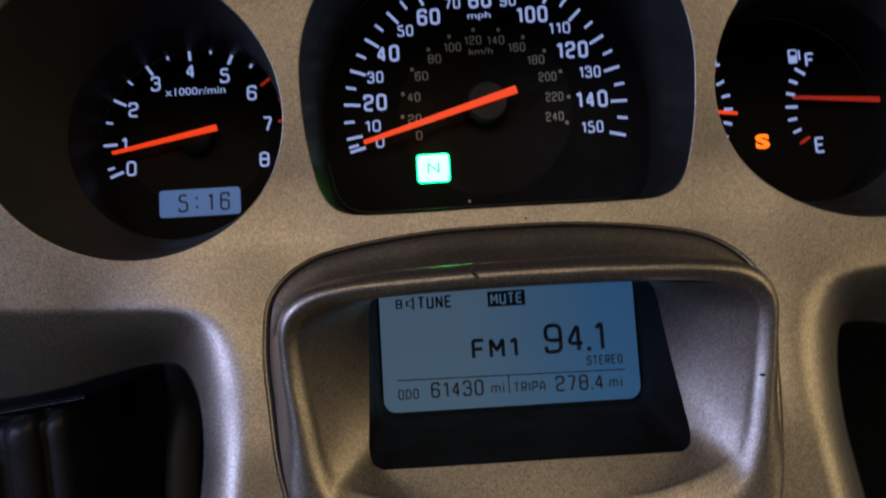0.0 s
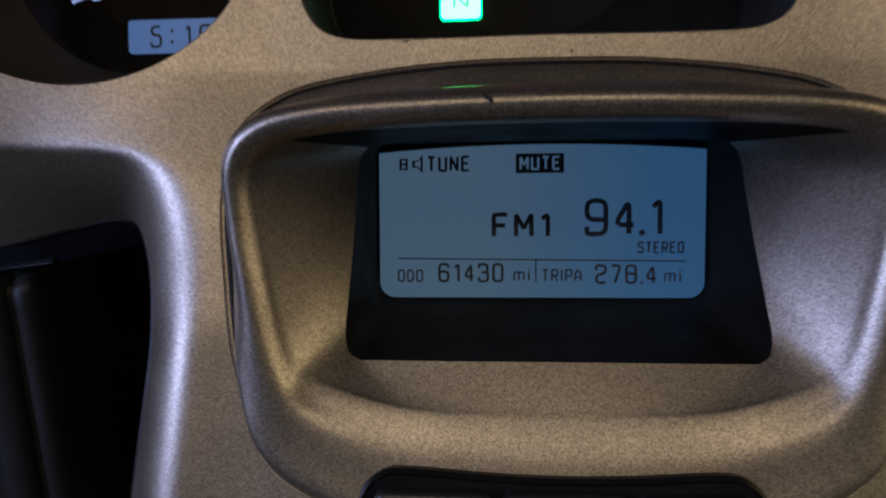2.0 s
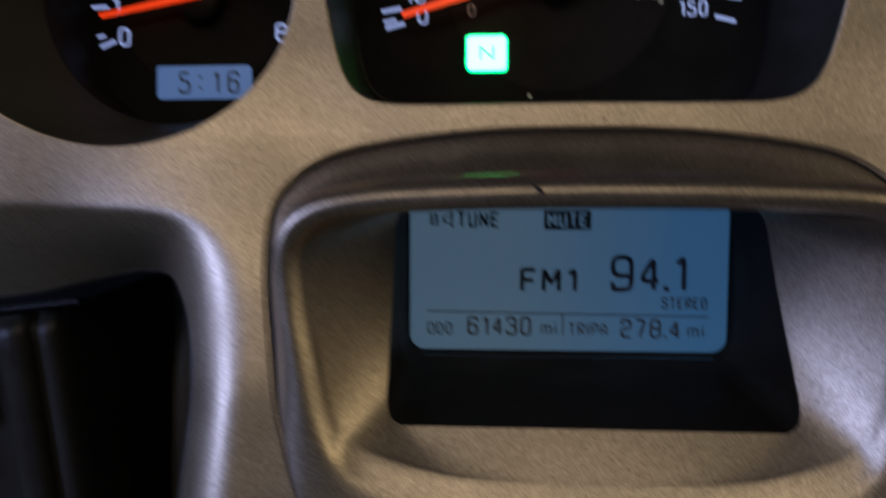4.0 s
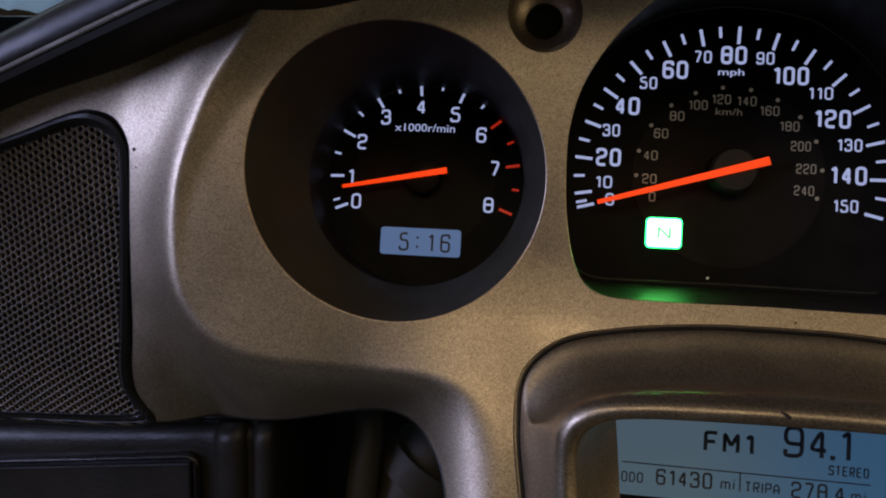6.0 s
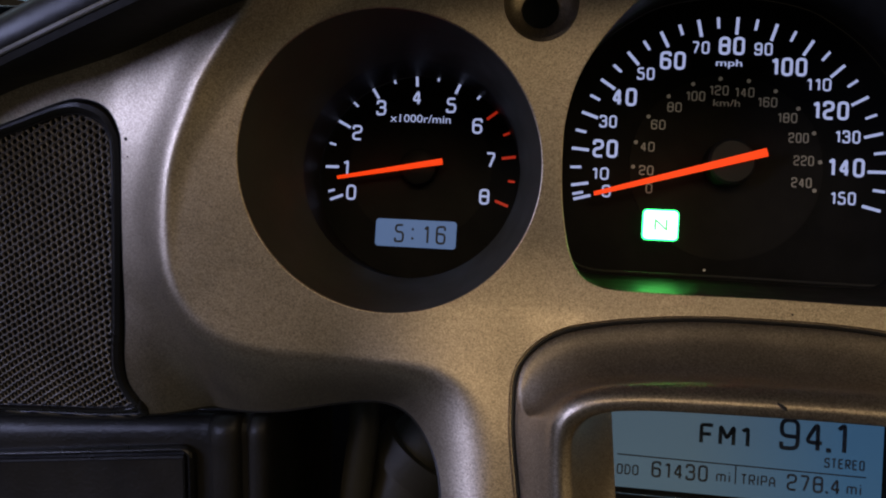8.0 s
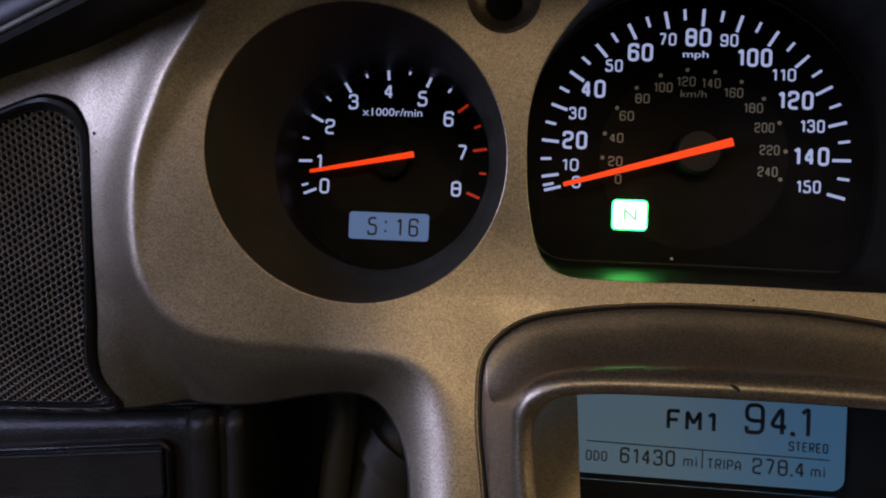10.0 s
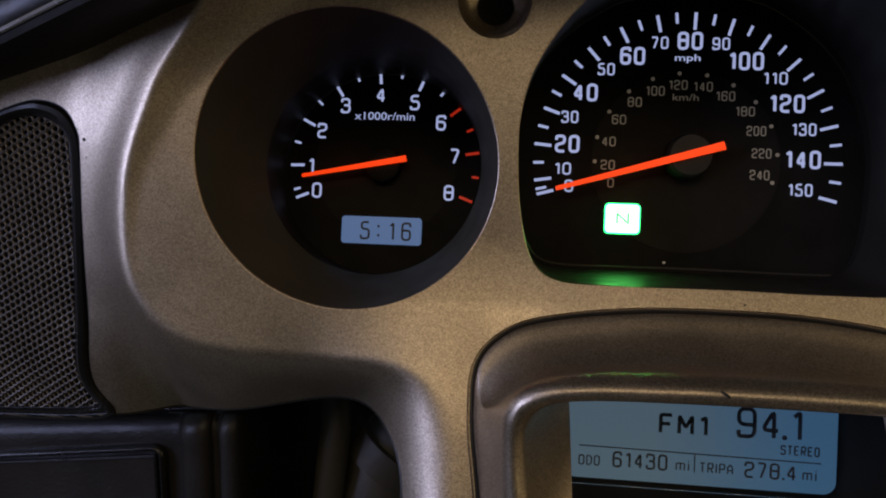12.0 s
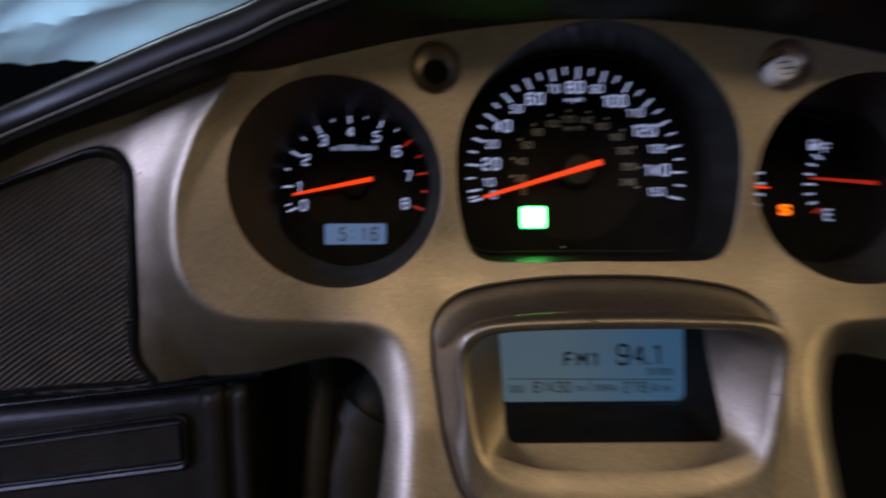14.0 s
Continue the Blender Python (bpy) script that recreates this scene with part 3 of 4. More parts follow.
for n, (x, z) in enumerate(((-0.1183, -0.0174), (-0.1206, -0.0092), (-0.1174, 0.0025), (-0.1098, 0.0110), (-0.0982, 0.0148), (-0.0867, 0.0125), (-0.0778, 0.0060), (-0.0728, -0.0049), (-0.0743, -0.0169))):
    part("numeral", number(str(n), x, z, 0.0051, 0.0022 if n == 1 else 0.0033, 0.00072, -0.0004), lit_white, tach)
part("scale_legend", letters("x1000r/min", -0.0966, 0.0078, 0.0026, -0.0004, 0.0200, 0.004), lit_white, tach)
part("hub", loft([at_depth(circle(TX, TZ, r, 40), y) for r, y in ((0.0060, -0.0004), (0.0058, -0.0042), (0.0048, -0.0050), (0.0004, -0.0052))], (False, True)), well_black, tach)
needle(TX, TZ, 190.9, 0.0262, 0.0082, 0.0019, -0.0062, tach)
clock = part("clock_display", slab(rounded(-0.1093, -0.0345, -0.0827, -0.0255, 0.0011), -0.0004, 0.0), clock_glow, tach, "pale blue backlit clock display")
for ch, x in (("5", -0.1014), ("1", -0.0925), ("6", -0.0877)):
    part("clock_digit", number(ch, x, -0.0301, 0.0061, 0.0020 if ch == "1" else 0.0033, 0.0007, -0.0006), ink, clock)
for z in (-0.0286, -0.0316):
    part("clock_colon", slab(rounded(-0.0973, z - 0.0004, -0.0966, z + 0.0004, 0.0002, 3), -0.0006, -0.0004), ink, clock)

# speedometer with neutral lamp
SX, SZ = 0.0, -0.0043
speed = thing("speedometer", "black speedometer with blue-white numerals and orange needle at zero", "gauge", (SX, 0, SZ))
SPEED_FACE = spline(mirrored([(0, 0.0490), (0.0200, 0.0462), (0.0310, 0.0405), (0.0400, 0.0330), (0.0475, 0.0230), (0.0515, 0.0110), (0.0535, -0.0010), (0.0534, -0.0120), (0.0523, -0.0240), (0.0492, -0.0345), (0.0425, -0.0392), (0.0280, -0.0398), (0, -0.0396)]), steps=6)
SPEED_FACE = even(SPEED_FACE, len(SPEED_RIM))
well(speed_lip, SPEED_FACE, -0.004, -0.0002, speed, well_gloss)
part("dial_face", slab(inset(SPEED_FACE, -0.001), 0.0, 0.002), face_black, speed)
EDGE = inset(even(SPEED_FACE, 160), 0.0012)
part("lens_edge", tube([(x, -0.0110, z) for x, z in EDGE if z < -0.020 and x < 0.040], 0.00028, 6), olive, speed, "thin dusty edge of the clear lens")
part("dust_speck", slab(circle(-0.0080, -0.0368, 0.0004, 10), -0.0114, -0.0110), cream, speed, "pale speck on the lens edge")
part("dial_disc", slab(circle(SX, SZ, 0.0290), -0.0002, 0.0), disc_black, speed)


def speed_angle(v):
    return 174.7 - 1.452 * (v - 20) if v >= 20 else {0: 194.6, 5: 192.6, 10: 189.1, 15: 182.1}[v]


for v in range(0, 151, 5):
    a, long = speed_angle(v), v % 10 == 0
    inner, wide = (0.0420, 0.0009) if long else (0.0440, 0.0008)
    part("tick", bar(polar(SX, SZ, a, inner, inner), polar(SX, SZ, a, 0.0474, 0.0474), wide, wide, -0.0003, 0.0), lit_white, speed)
MPH = ((-0.0358, -0.0133), (-0.0380, -0.0078), (-0.0368, 0.0002), (-0.0363, 0.0089), (-0.0317, 0.0169), (-0.0254, 0.0245), (-0.0173, 0.0289), (-0.0090, 0.0332), (0.0004, 0.0339), (0.0099, 0.0331), (0.0176, 0.0277), (0.0266, 0.0224), (0.0303, 0.0145), (0.0356, 0.0065), (0.0355, -0.0029), (0.0350, -0.0124))
for n, (x, z) in enumerate(MPH):
    v = n * 10
    big = v in (20, 40, 60, 80, 100, 120, 140)
    h = 0.0058 if big else 0.0040
    w = (0.0031, 0.0078, 0.0108)[len(str(v)) - 1] if big else (0.0028, 0.0054, 0.0074)[len(str(v)) - 1]
    part("numeral", number(str(v), x, z, h, w, 0.00092 if big else 0.00058, -0.0004), lit_white, speed)
part("unit_legend", letters("mph", -0.0002, 0.0282, 0.0028, -0.0004, 0.0079, 0.012), lit_white, speed)
part("unit_legend", letters("km/h", -0.0004, 0.0159, 0.0022, -0.0004, 0.0080), dim_white, speed)
KMH = ((0, -0.0227, -0.0119, None), (20, -0.0238, -0.0062, (-0.0279, -0.0052)), (40, -0.0238, 0.0013, (-0.0274, 0.0026)), (60, -0.0208, 0.0084, (-0.0239, 0.0109)), (80, -0.0161, 0.0141, (-0.0180, 0.0175)), (100, -0.0099, 0.0178, (-0.0107, 0.0216)), (120, -0.0029, 0.0198, (-0.0025, 0.0235)), (140, 0.0048, 0.0194, (0.0060, 0.0230)), (160, 0.0117, 0.0165, (0.0141, 0.0200)), (180, 0.0178, 0.0118, (0.0210, 0.0148)), (200, 0.0214, 0.0057, (0.0259, 0.0073)), (220, 0.0232, -0.0013, (0.0280, -0.0016)), (240, 0.0228, -0.0081, (0.0267, -0.0104)))
for v, x, z, spot in KMH:
    part("kilometre_numeral", number(str(v), x, z, 0.0031, (0.0020, 0.0044, 0.0059)[len(str(v)) - 1], 0.00038, -0.0004), dim_white, speed)
    if spot:
        part("kilometre_dot", slab(circle(*spot, 0.00062, 12), -0.0004, 0.0), dim_white, speed)
part("hub", loft([at_depth(circle(0.0002, -0.0034, r, 40), y) for r, y in ((0.0072, -0.0004), (0.0070, -0.0058), (0.0062, -0.0066), (0.0004, -0.0068))], (False, True)), hub_grey, speed)
needle(0.0, -0.0033, 196.3, 0.0421, 0.0101, 0.0025, -0.0078, speed)
lamp = part("neutral_lamp", slab(rounded(-0.0242, -0.0281, -0.0131, -0.0184, 0.0014), -0.0005, 0.0), green_glow, speed, "glowing green neutral lamp")
part("lamp_core", slab(rounded(-0.0238, -0.0277, -0.0135, -0.0188, 0.0011), -0.0007, -0.0005), green_core, lamp)
part("lamp_letter", letters("N", -0.0186, -0.0232, 0.0034, -0.0009, 0.0040), green_mark, lamp)

# fuel and temperature gauge
FX, FZ = 0.0960, -0.0084
fuel = thing("fuel_gauge", "black fuel and coolant temperature gauge with red needles", "gauge", (FX, 0, FZ))
well(fuel_lip, circle(0.0962, -0.0114, 0.0328), -0.018, -0.0002, fuel, well_grey)
part("dial_face", slab(circle(0.0962, -0.0114, 0.0345), 0.0, 0.002), face_black, fuel)
for n, a in enumerate((144, 155.5, 167, 178.7, 190, 201, 211.5)):
    long = n in (0, 3, 6)
    part("tick", bar(polar(0.1235, -0.0100, a, 0.0193 if long else 0.0203, 0.0193 if long else 0.0203), polar(0.1235, -0.0100, a, 0.0232, 0.0232), 0.0009, 0.0009, -0.0003, 0.0), lit_red if n == 6 else lit_white, fuel)
part("letter", number("F", 0.1100, 0.0063, 0.0050, 0.0033, 0.0008, -0.0004), lit_white, fuel)
part("letter", number("E", 0.1100, -0.0230, 0.0054, 0.0033, 0.0008, -0.0004), lit_white, fuel)
part("fuel_pump_symbol", slab(rounded(0.1030, 0.0055, 0.1058, 0.0102, 0.0004, 3), -0.0004, 0.0), lit_white, fuel)
part("fuel_pump_window", slab(rounded(0.1035, 0.0080, 0.1053, 0.0096, 0.0002, 3), -0.0006, -0.0004), face_black, fuel)
part("fuel_hose_symbol", bar((0.1066, 0.0098), (0.1067, 0.0066), 0.0005, 0.0005, -0.0004, 0.0), lit_white, fuel)
needle(0.1260, -0.0094, 175.2, 0.0250, 0.0040, 0.0017, -0.0040, fuel, lit_red)
for n, a in enumerate((36, 24.2, 11, -1.4, -14.6, -26.7)):
    part("tick", bar(polar(0.0600, -0.0085, a, 0.0196, 0.0196), polar(0.0600, -0.0085, a, 0.0224, 0.0224), 0.0009, 0.0009, -0.0003, 0.0), lit_red if n == 0 else lit_white, fuel)
part("thermometer_symbol", bar((0.0781, 0.0066), (0.0781, 0.0102), 0.0012, 0.0007, -0.0004, 0.0), lit_white, fuel)
part("thermometer_foot", bar((0.0768, 0.0064), (0.0796, 0.0064), 0.0008, 0.0008, -0.0004, 0.0), lit_white, fuel)
needle(0.0600, -0.0083, -7.6, 0.0228, 0.0, 0.0017, -0.0030, fuel, needle_red)
part("side_stand_lamp", letters("S", 0.0911, -0.0207, 0.0050, -0.0004, 0.0048, 0.05), amber, fuel, "glowing amber S lamp")


# ---- display console ----
console = thing("display_console", "champagne painted display hood with deep recessed blue screen", "display", (0, -0.06, -0.09))


def ring(half):
    """A closed ring of points (x, y, z) from its right half, top middle to bottom middle."""
    return spline(half + [(-x, y, z) for x, y, z in reversed(half) if abs(x) > 1e-9], steps=10)


def on_panel(line, lift):
    return np.array([(x, float(depth(x, z)) - lift, z) for x, z in line])


# the hood from its foot in the panel over the rolled ridge into the recess
HOOD_BACK = ring([(0, -0.0700, -0.0602), (0.020, -0.0698, -0.0605), (0.038, -0.0690, -0.0617), (0.049, -0.0675, -0.0645), (0.0547, -0.0655, -0.0705), (0.0553, -0.0630, -0.0800), (0.0548, -0.0625, -0.0920), (0.0537, -0.0650, -0.1075), (0.0480, -0.0668, -0.1205), (0.0320, -0.0673, -0.1287), (0.0165, -0.0674, -0.1303), (0, -0.0674, -0.1308)])
HOOD_EDGE = ring([(0, -0.0737, -0.0612), (0.020, -0.0735, -0.0615), (0.038, -0.0727, -0.0625), (0.0487, -0.0712, -0.0649), (0.0539, -0.0694, -0.0708), (0.0543, -0.0672, -0.0803), (0.0532, -0.0662, -0.0920), (0.0512, -0.0664, -0.1063), (0.0455, -0.0666, -0.1170), (0.0308, -0.0664, -0.1242), (0.0160, -0.0664, -0.1257), (0, -0.0664, -0.1262)])
HOOD_CREST = ring([(0, -0.0757, -0.0632), (0.020, -0.0755, -0.0635), (0.038, -0.0746, -0.0644), (0.0472, -0.0731, -0.0666), (0.0521, -0.0711, -0.0717), (0.0524, -0.0690, -0.0810), (0.0510, -0.0678, -0.0920), (0.0484, -0.0668, -0.1048), (0.0424, -0.0659, -0.1132), (0.0291, -0.0654, -0.1190), (0.0155, -0.0653, -0.1205), (0, -0.0653, -0.1210)])
HOOD_INNER = ring([(0, -0.0745, -0.0655), (0.020, -0.0743, -0.0657), (0.037, -0.0734, -0.0664), (0.0457, -0.0718, -0.0683), (0.0500, -0.0697, -0.0730), (0.0500, -0.0674, -0.0818), (0.0485, -0.0662, -0.0925), (0.0463, -0.0653, -0.1036), (0.0420, -0.0643, -0.1100), (0.0285, -0.0640, -0.1152), (0.0155, -0.0640, -0.1167), (0, -0.0640, -0.1172)])
RECESS = ring([(0, -0.0715, -0.0660), (0.020, -0.0713, -0.0662), (0.0365, -0.0705, -0.0669), (0.0450, -0.0690, -0.0687), (0.0490, -0.0672, -0.0732), (0.0488, -0.0652, -0.0817), (0.0473, -0.0642, -0.0925), (0.0450, -0.0634, -0.1030), (0.0412, -0.0629, -0.1080), (0.0290, -0.0627, -0.1122), (0.0180, -0.0627, -0.1137), (0, -0.0627, -0.1143)])
OPENING = ring([(0, -0.0380, -0.0640), (0.020, -0.0380, -0.0641), (0.0335, -0.0380, -0.0645), (0.0368, -0.0383, -0.0660), (0.0378, -0.0397, -0.0690), (0.0377, -0.0430, -0.0760), (0.0375, -0.0478, -0.0855), (0.0374, -0.0528, -0.0950), (0.0372, -0.0562, -0.1019), (0.0350, -0.0579, -0.1050), (0.0290, -0.0580, -0.1054), (0, -0.0580, -0.1054)])


def toward(a, b, f):
    return a + f * (b - a)


FOOT = on_panel(inset(SEAM, 0.0012), 0.0012)
# towards its lower end the hood stands off the panel
FOOT[:, 1] -= 0.0045 * np.clip((-0.090 - FOOT[:, 2]) / 0.035, 0, 1)
# above, a scooped ledge lies between the foot and the ridge
LEDGE = [toward(FOOT, HOOD_BACK, f) for f in (0.12, 0.35, 0.65)]
for row, sink in zip(LEDGE, (0.0040, 0.0072, 0.0050)):
    share = np.clip((row[:, 2] + 0.076) / 0.012, 0, 1)
    row[:, 2] -= sink * share * share * (3 - 2 * share)
rings = [on_panel(inset(SEAM, 0.0006), -0.004), on_panel(inset(SEAM, 0.0006), -0.0002), FOOT, *LEDGE, HOOD_BACK, HOOD_EDGE, HOOD_CREST, HOOD_INNER, RECESS, toward(RECESS, OPENING, 0.15), toward(RECESS, OPENING, 0.5), toward(RECESS, OPENING, 0.95), OPENING]
# a black tube laid along the seam as the shade in its gap
part("seam_shade_line", tube([tuple(p) for p in on_panel(np.vstack([SEAM, SEAM[:1]]), -0.0004)], 0.0006, 8), rubber, console, "thin black tube standing for the shade in the gap round the hood")
SKIN = spline(np.array(rings), False, 4)
hood_skin = loft(SKIN)
hood_skin.faces.ensure_lookup_table()
# the recess roof is split off and blackened as the shade under the ridge
around, first, reach = len(RECESS), 4 * (len(rings) - 5) + 1, 27
roof = [f for f in hood_skin.faces if f.index // around >= first and not reach <= f.index % around < around - reach]
bmesh.ops.delete(hood_skin, geom=roof, context="FACES")
part("hood", hood_skin, paint, console, smooth=75)
part("recess_roof", loft([np.vstack([row[-reach:], row[:reach + 1]]) for row in SKIN[first:]], closed=False), window_black, console, "recess roof over the screen, coloured black for the shade under the ridge")
TRAY = ring([(0, -0.0222, -0.0626), (0.020, -0.0222, -0.0627), (0.034, -0.0222, -0.0630), (0.0367, -0.0222, -0.0645), (0.0372, -0.0222, -0.0680), (0.0372, -0.0222, -0.0760), (0.0372, -0.0222, -0.0860), (0.0371, -0.0222, -0.0935), (0.0358, -0.0222, -0.0975), (0.0325, -0.0222, -0.0986), (0.0260, -0.0222, -0.0987), (0, -0.0222, -0.0988)])
part("display_mask", loft([OPENING, toward(OPENING, TRAY, 0.06), toward(OPENING, TRAY, 0.94), TRAY], (False, True)), window_black, console)
# the screen's top is arched, its lower corners round
GLASS = np.array([(x, -0.0634 - 0.0016 * (x / 0.0366) ** 2) for x in np.linspace(-0.0366, 0.0368, 25)] + [(0.0366 - 0.0035 + 0.0035 * math.cos(radians(a)), -0.0947 - 0.0035 * math.sin(radians(a))) for a in range(0, 91, 10)] + [(-0.0366 + 0.0035 - 0.0035 * math.sin(radians(a)), -0.0947 - 0.0035 * math.cos(radians(a))) for a in range(0, 91, 10)])
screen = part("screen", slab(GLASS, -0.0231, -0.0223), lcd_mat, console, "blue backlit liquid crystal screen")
part("cover_pane", slab(rounded(-0.0380, -0.0990, 0.0380, -0.0626, 0.003), -0.0262, -0.0258), cover_mat, console, "clear plastic cover pane").visible_shadow = False
YS = -0.0234


def legend(name, text, cx, cz, height, width, stroke):
    part(name, number(text, cx, cz, height, width, stroke, YS), ink, screen)


legend("legend", "TUNE", -0.0206, -0.0676, 0.0037, 0.0099, 0.0006)
part("loudspeaker_symbol", slab(np.array([(-0.0289, -0.0668), (-0.0277, -0.0668), (-0.0265, -0.0655), (-0.0265, -0.0697), (-0.0277, -0.0684), (-0.0289, -0.0684)]), YS, YS + 0.0002), ink, screen)
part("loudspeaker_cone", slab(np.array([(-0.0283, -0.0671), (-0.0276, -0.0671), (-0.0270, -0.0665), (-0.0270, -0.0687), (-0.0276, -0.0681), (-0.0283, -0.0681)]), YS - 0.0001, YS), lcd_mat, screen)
for z in (-0.0665, -0.0676, -0.0687):
    part("loudspeaker_wave", bar((-0.0318, z), (-0.0300, z), 0.0004, 0.0004, YS, YS + 0.0002), ink, screen)
for x in (-0.0316, -0.0302):
    part("loudspeaker_wave", bar((x, -0.0663), (x, -0.0689), 0.0005, 0.0005, YS - 0.0001, YS + 0.0002), ink, screen)
part("mute_box", slab(rounded(-0.0053, -0.0699, 0.0055, -0.0655, 0.0002, 2), YS, YS + 0.0002), ink, screen)
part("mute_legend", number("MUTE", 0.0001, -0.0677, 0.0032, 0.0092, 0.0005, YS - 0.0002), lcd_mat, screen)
legend("band_legend", "FM1", -0.0041, -0.0817, 0.0059, 0.0134, 0.0010)
for ch, x in (("9", 0.0127), ("4", 0.0189), ("1", 0.0259)):
    legend("frequency_digit", ch, x, -0.0800, 0.0086, 0.0032 if ch == "1" else 0.0053, 0.0011)
part("decimal_point", slab(rounded(0.0222, -0.0841, 0.0234, -0.0829, 0.0003, 2), YS, YS + 0.0002), ink, screen)
legend("stereo_legend", "STEREO", 0.0269, -0.0868, 0.0027, 0.0102, 0.0004)
part("rule", bar((-0.0324, -0.0892), (0.0325, -0.0899), 0.0003, 0.0003, YS, YS + 0.0002), ink, screen)
part("divider", bar((-0.0008, -0.0895), (-0.0008, -0.0946), 0.0003, 0.0003, YS, YS + 0.0002), ink, screen)
legend("legend", "ODO", -0.0295, -0.0932, 0.0029, 0.0059, 0.0004)
legend("odometer_digits", "61430", -0.0156, -0.0925, 0.0045, 0.0150, 0.0006)
legend("unit_legend", "mi", -0.0040, -0.0929, 0.0030, 0.0038, 0.0004)
legend("legend", "TRIPA", 0.0050, -0.0931, 0.0029, 0.0090, 0.0004)
legend("trip_digits", "278", 0.0171, -0.0928, 0.0045, 0.0093, 0.0006)
legend("trip_digits", "4", 0.0248, -0.0929, 0.0045, 0.0028, 0.0006)
part("decimal_point", slab(rounded(0.0225, -0.0950, 0.0231, -0.0944, 0.0002, 2), YS, YS + 0.0002), ink, screen)
legend("unit_legend", "mi", 0.0296, -0.0932, 0.0030, 0.0038, 0.0004)
part("paint_chip", slab(spline([(-0.0122, -0.0626), (-0.0114, -0.0627), (-0.0106, -0.0634), (-0.0107, -0.0639), (-0.0114, -0.0633)], steps=4), -0.0762, -0.0748), dirt, console, "dark chip in the paint")
part("paint_chip", slab(circle(0.0497, -0.0880, 0.0003, 10), -0.0682, -0.0660), dirt, console)

# ---- button cluster ----
keys = thing("button_cluster", "black housing with three black buttons marked MODE TRIP DISP", "buttons", (0, -0.07, -0.13))
HOUSE = spline(mirrored([(0, -0.1228), (0.012, -0.1225), (0.024, -0.1217), (0.0290, -0.1222), (0.0324, -0.1262), (0.0330, -0.1345), (0.0328, -0.1445), (0.029, -0.1475), (0, -0.1475)]), steps=6)
part("housing", slab(HOUSE, -0.0672, -0.050, 0.0008), gloss_black, keys)
part("housing_bead", loft([at_depth(inset(HOUSE, d), y) for d, y in ((-0.0005, -0.0640), (-0.0005, -0.0668), (0.0001, -0.0675), (0.0008, -0.0671))]), gloss_black, keys)
for word, x0, x1, w in (("MODE", -0.0300, -0.0108, 0.0150), ("TRIP", -0.0092, 0.0105, 0.0132), ("DISP", 0.0122, 0.0300, 0.0140)):
    shape = rounded(x0, -0.1440, x1, -0.1240, 0.0020)
    key = part("button", slab(shape, -0.0698, -0.0668, 0.0013), key_black, keys)
    part("button_legend", letters(word, (x0 + x1) / 2 + 0.0012, -0.1284, 0.0042, -0.0700, w, 0.0, 0.0003), key_print, key)

# ---- loudspeaker ----
speaker = thing("loudspeaker", "black perforated loudspeaker grille set in the fairing", "loudspeaker", (-0.215, -0.03, -0.05))


def speaker_y(x, z):
    return -0.0265 - 0.25 * max(z + 0.0885, 0) + 0.06 * max(-0.18 - x, 0) + 14 * max(-0.068 - z, 0) ** 2


def gasket_line(d):
    """The speaker's outline moved inwards; its rubber is widest along the upright side."""
    wide = np.clip((SPEAKER[:, 0] + 0.188) / 0.014, 0, 1) * np.clip((SPEAKER[:, 1] + 0.094) / 0.010, 0, 1)
    return SPEAKER + (inset(SPEAKER, 0.001) - SPEAKER) * 1000 * (d * (1 + 0.75 * wide))[:, None]


GRILLE_LINE = gasket_line(0.0026)
part("gasket", loft([at_depth(gasket_line(d), lambda x, z, k=k: speaker_y(x, z) + k) for d, k in ((0.0003, 0.004), (0.0004, -0.0008), (0.0009, -0.0020), (0.0017, -0.0022), (0.0024, -0.0012), (0.0026, -0.0005), (0.0029, -0.0004), (0.0031, 0.0010))]), gloss_black, speaker)
part("gasket_foot", tube([(-0.1728, speaker_y(-0.1728, z) + dy, z) for z, dy in ((-0.0850, -0.0002), (-0.0872, -0.0008), (-0.0892, -0.0006), (-0.0905, 0.0008))], [0.0011, 0.0016, 0.0017, 0.0010], 12), gloss_black, speaker)


def grille():
    """A thin sheet with a honeycomb of punched holes."""
    pitch, r, thick = 0.0021, 0.00082, 0.0007
    verts, faces, centres = [], [], []
    lo, hi = GRILLE_LINE.min(0), GRILLE_LINE.max(0)
    for col, x in enumerate(np.arange(lo[0], hi[0], pitch * math.sqrt(3) / 2)):
        centres += [(x, z) for z in np.arange(lo[1] + (pitch / 2 if col % 2 else 0), hi[1], pitch)]
    c = np.array(centres)
    c = c[distance(c[:, 0], c[:, 1], GRILLE_LINE) < 0.0003]
    cell = pitch / math.sqrt(3)
    for x, z in c:
        n = len(verts)
        y = speaker_y(x, z)
        for rad, dy in ((cell, 0.0), (r, 0.00012), (r, thick)):
            for k in range(6):
                a = radians(60 * k)
                verts.append((x + rad * math.cos(a), y + dy, z + rad * math.sin(a)))
        for k in range(6):
            j = (k + 1) % 6
            faces.append((n + k, n + j, n + 6 + j, n + 6 + k))
            faces.append((n + 6 + k, n + 6 + j, n + 12 + j, n + 12 + k))
    mesh = bpy.data.meshes.new("grille")
    mesh.from_pydata([tuple(Vector(v) - ORIGIN[speaker]) for v in verts], [], faces)
    mesh.materials.append(mesh_grey)
    ob = new("grille", mesh)
    ob.parent = speaker
    return tagged(ob, "black perforated sheet with a honeycomb of holes", kind="stuff")


grille()
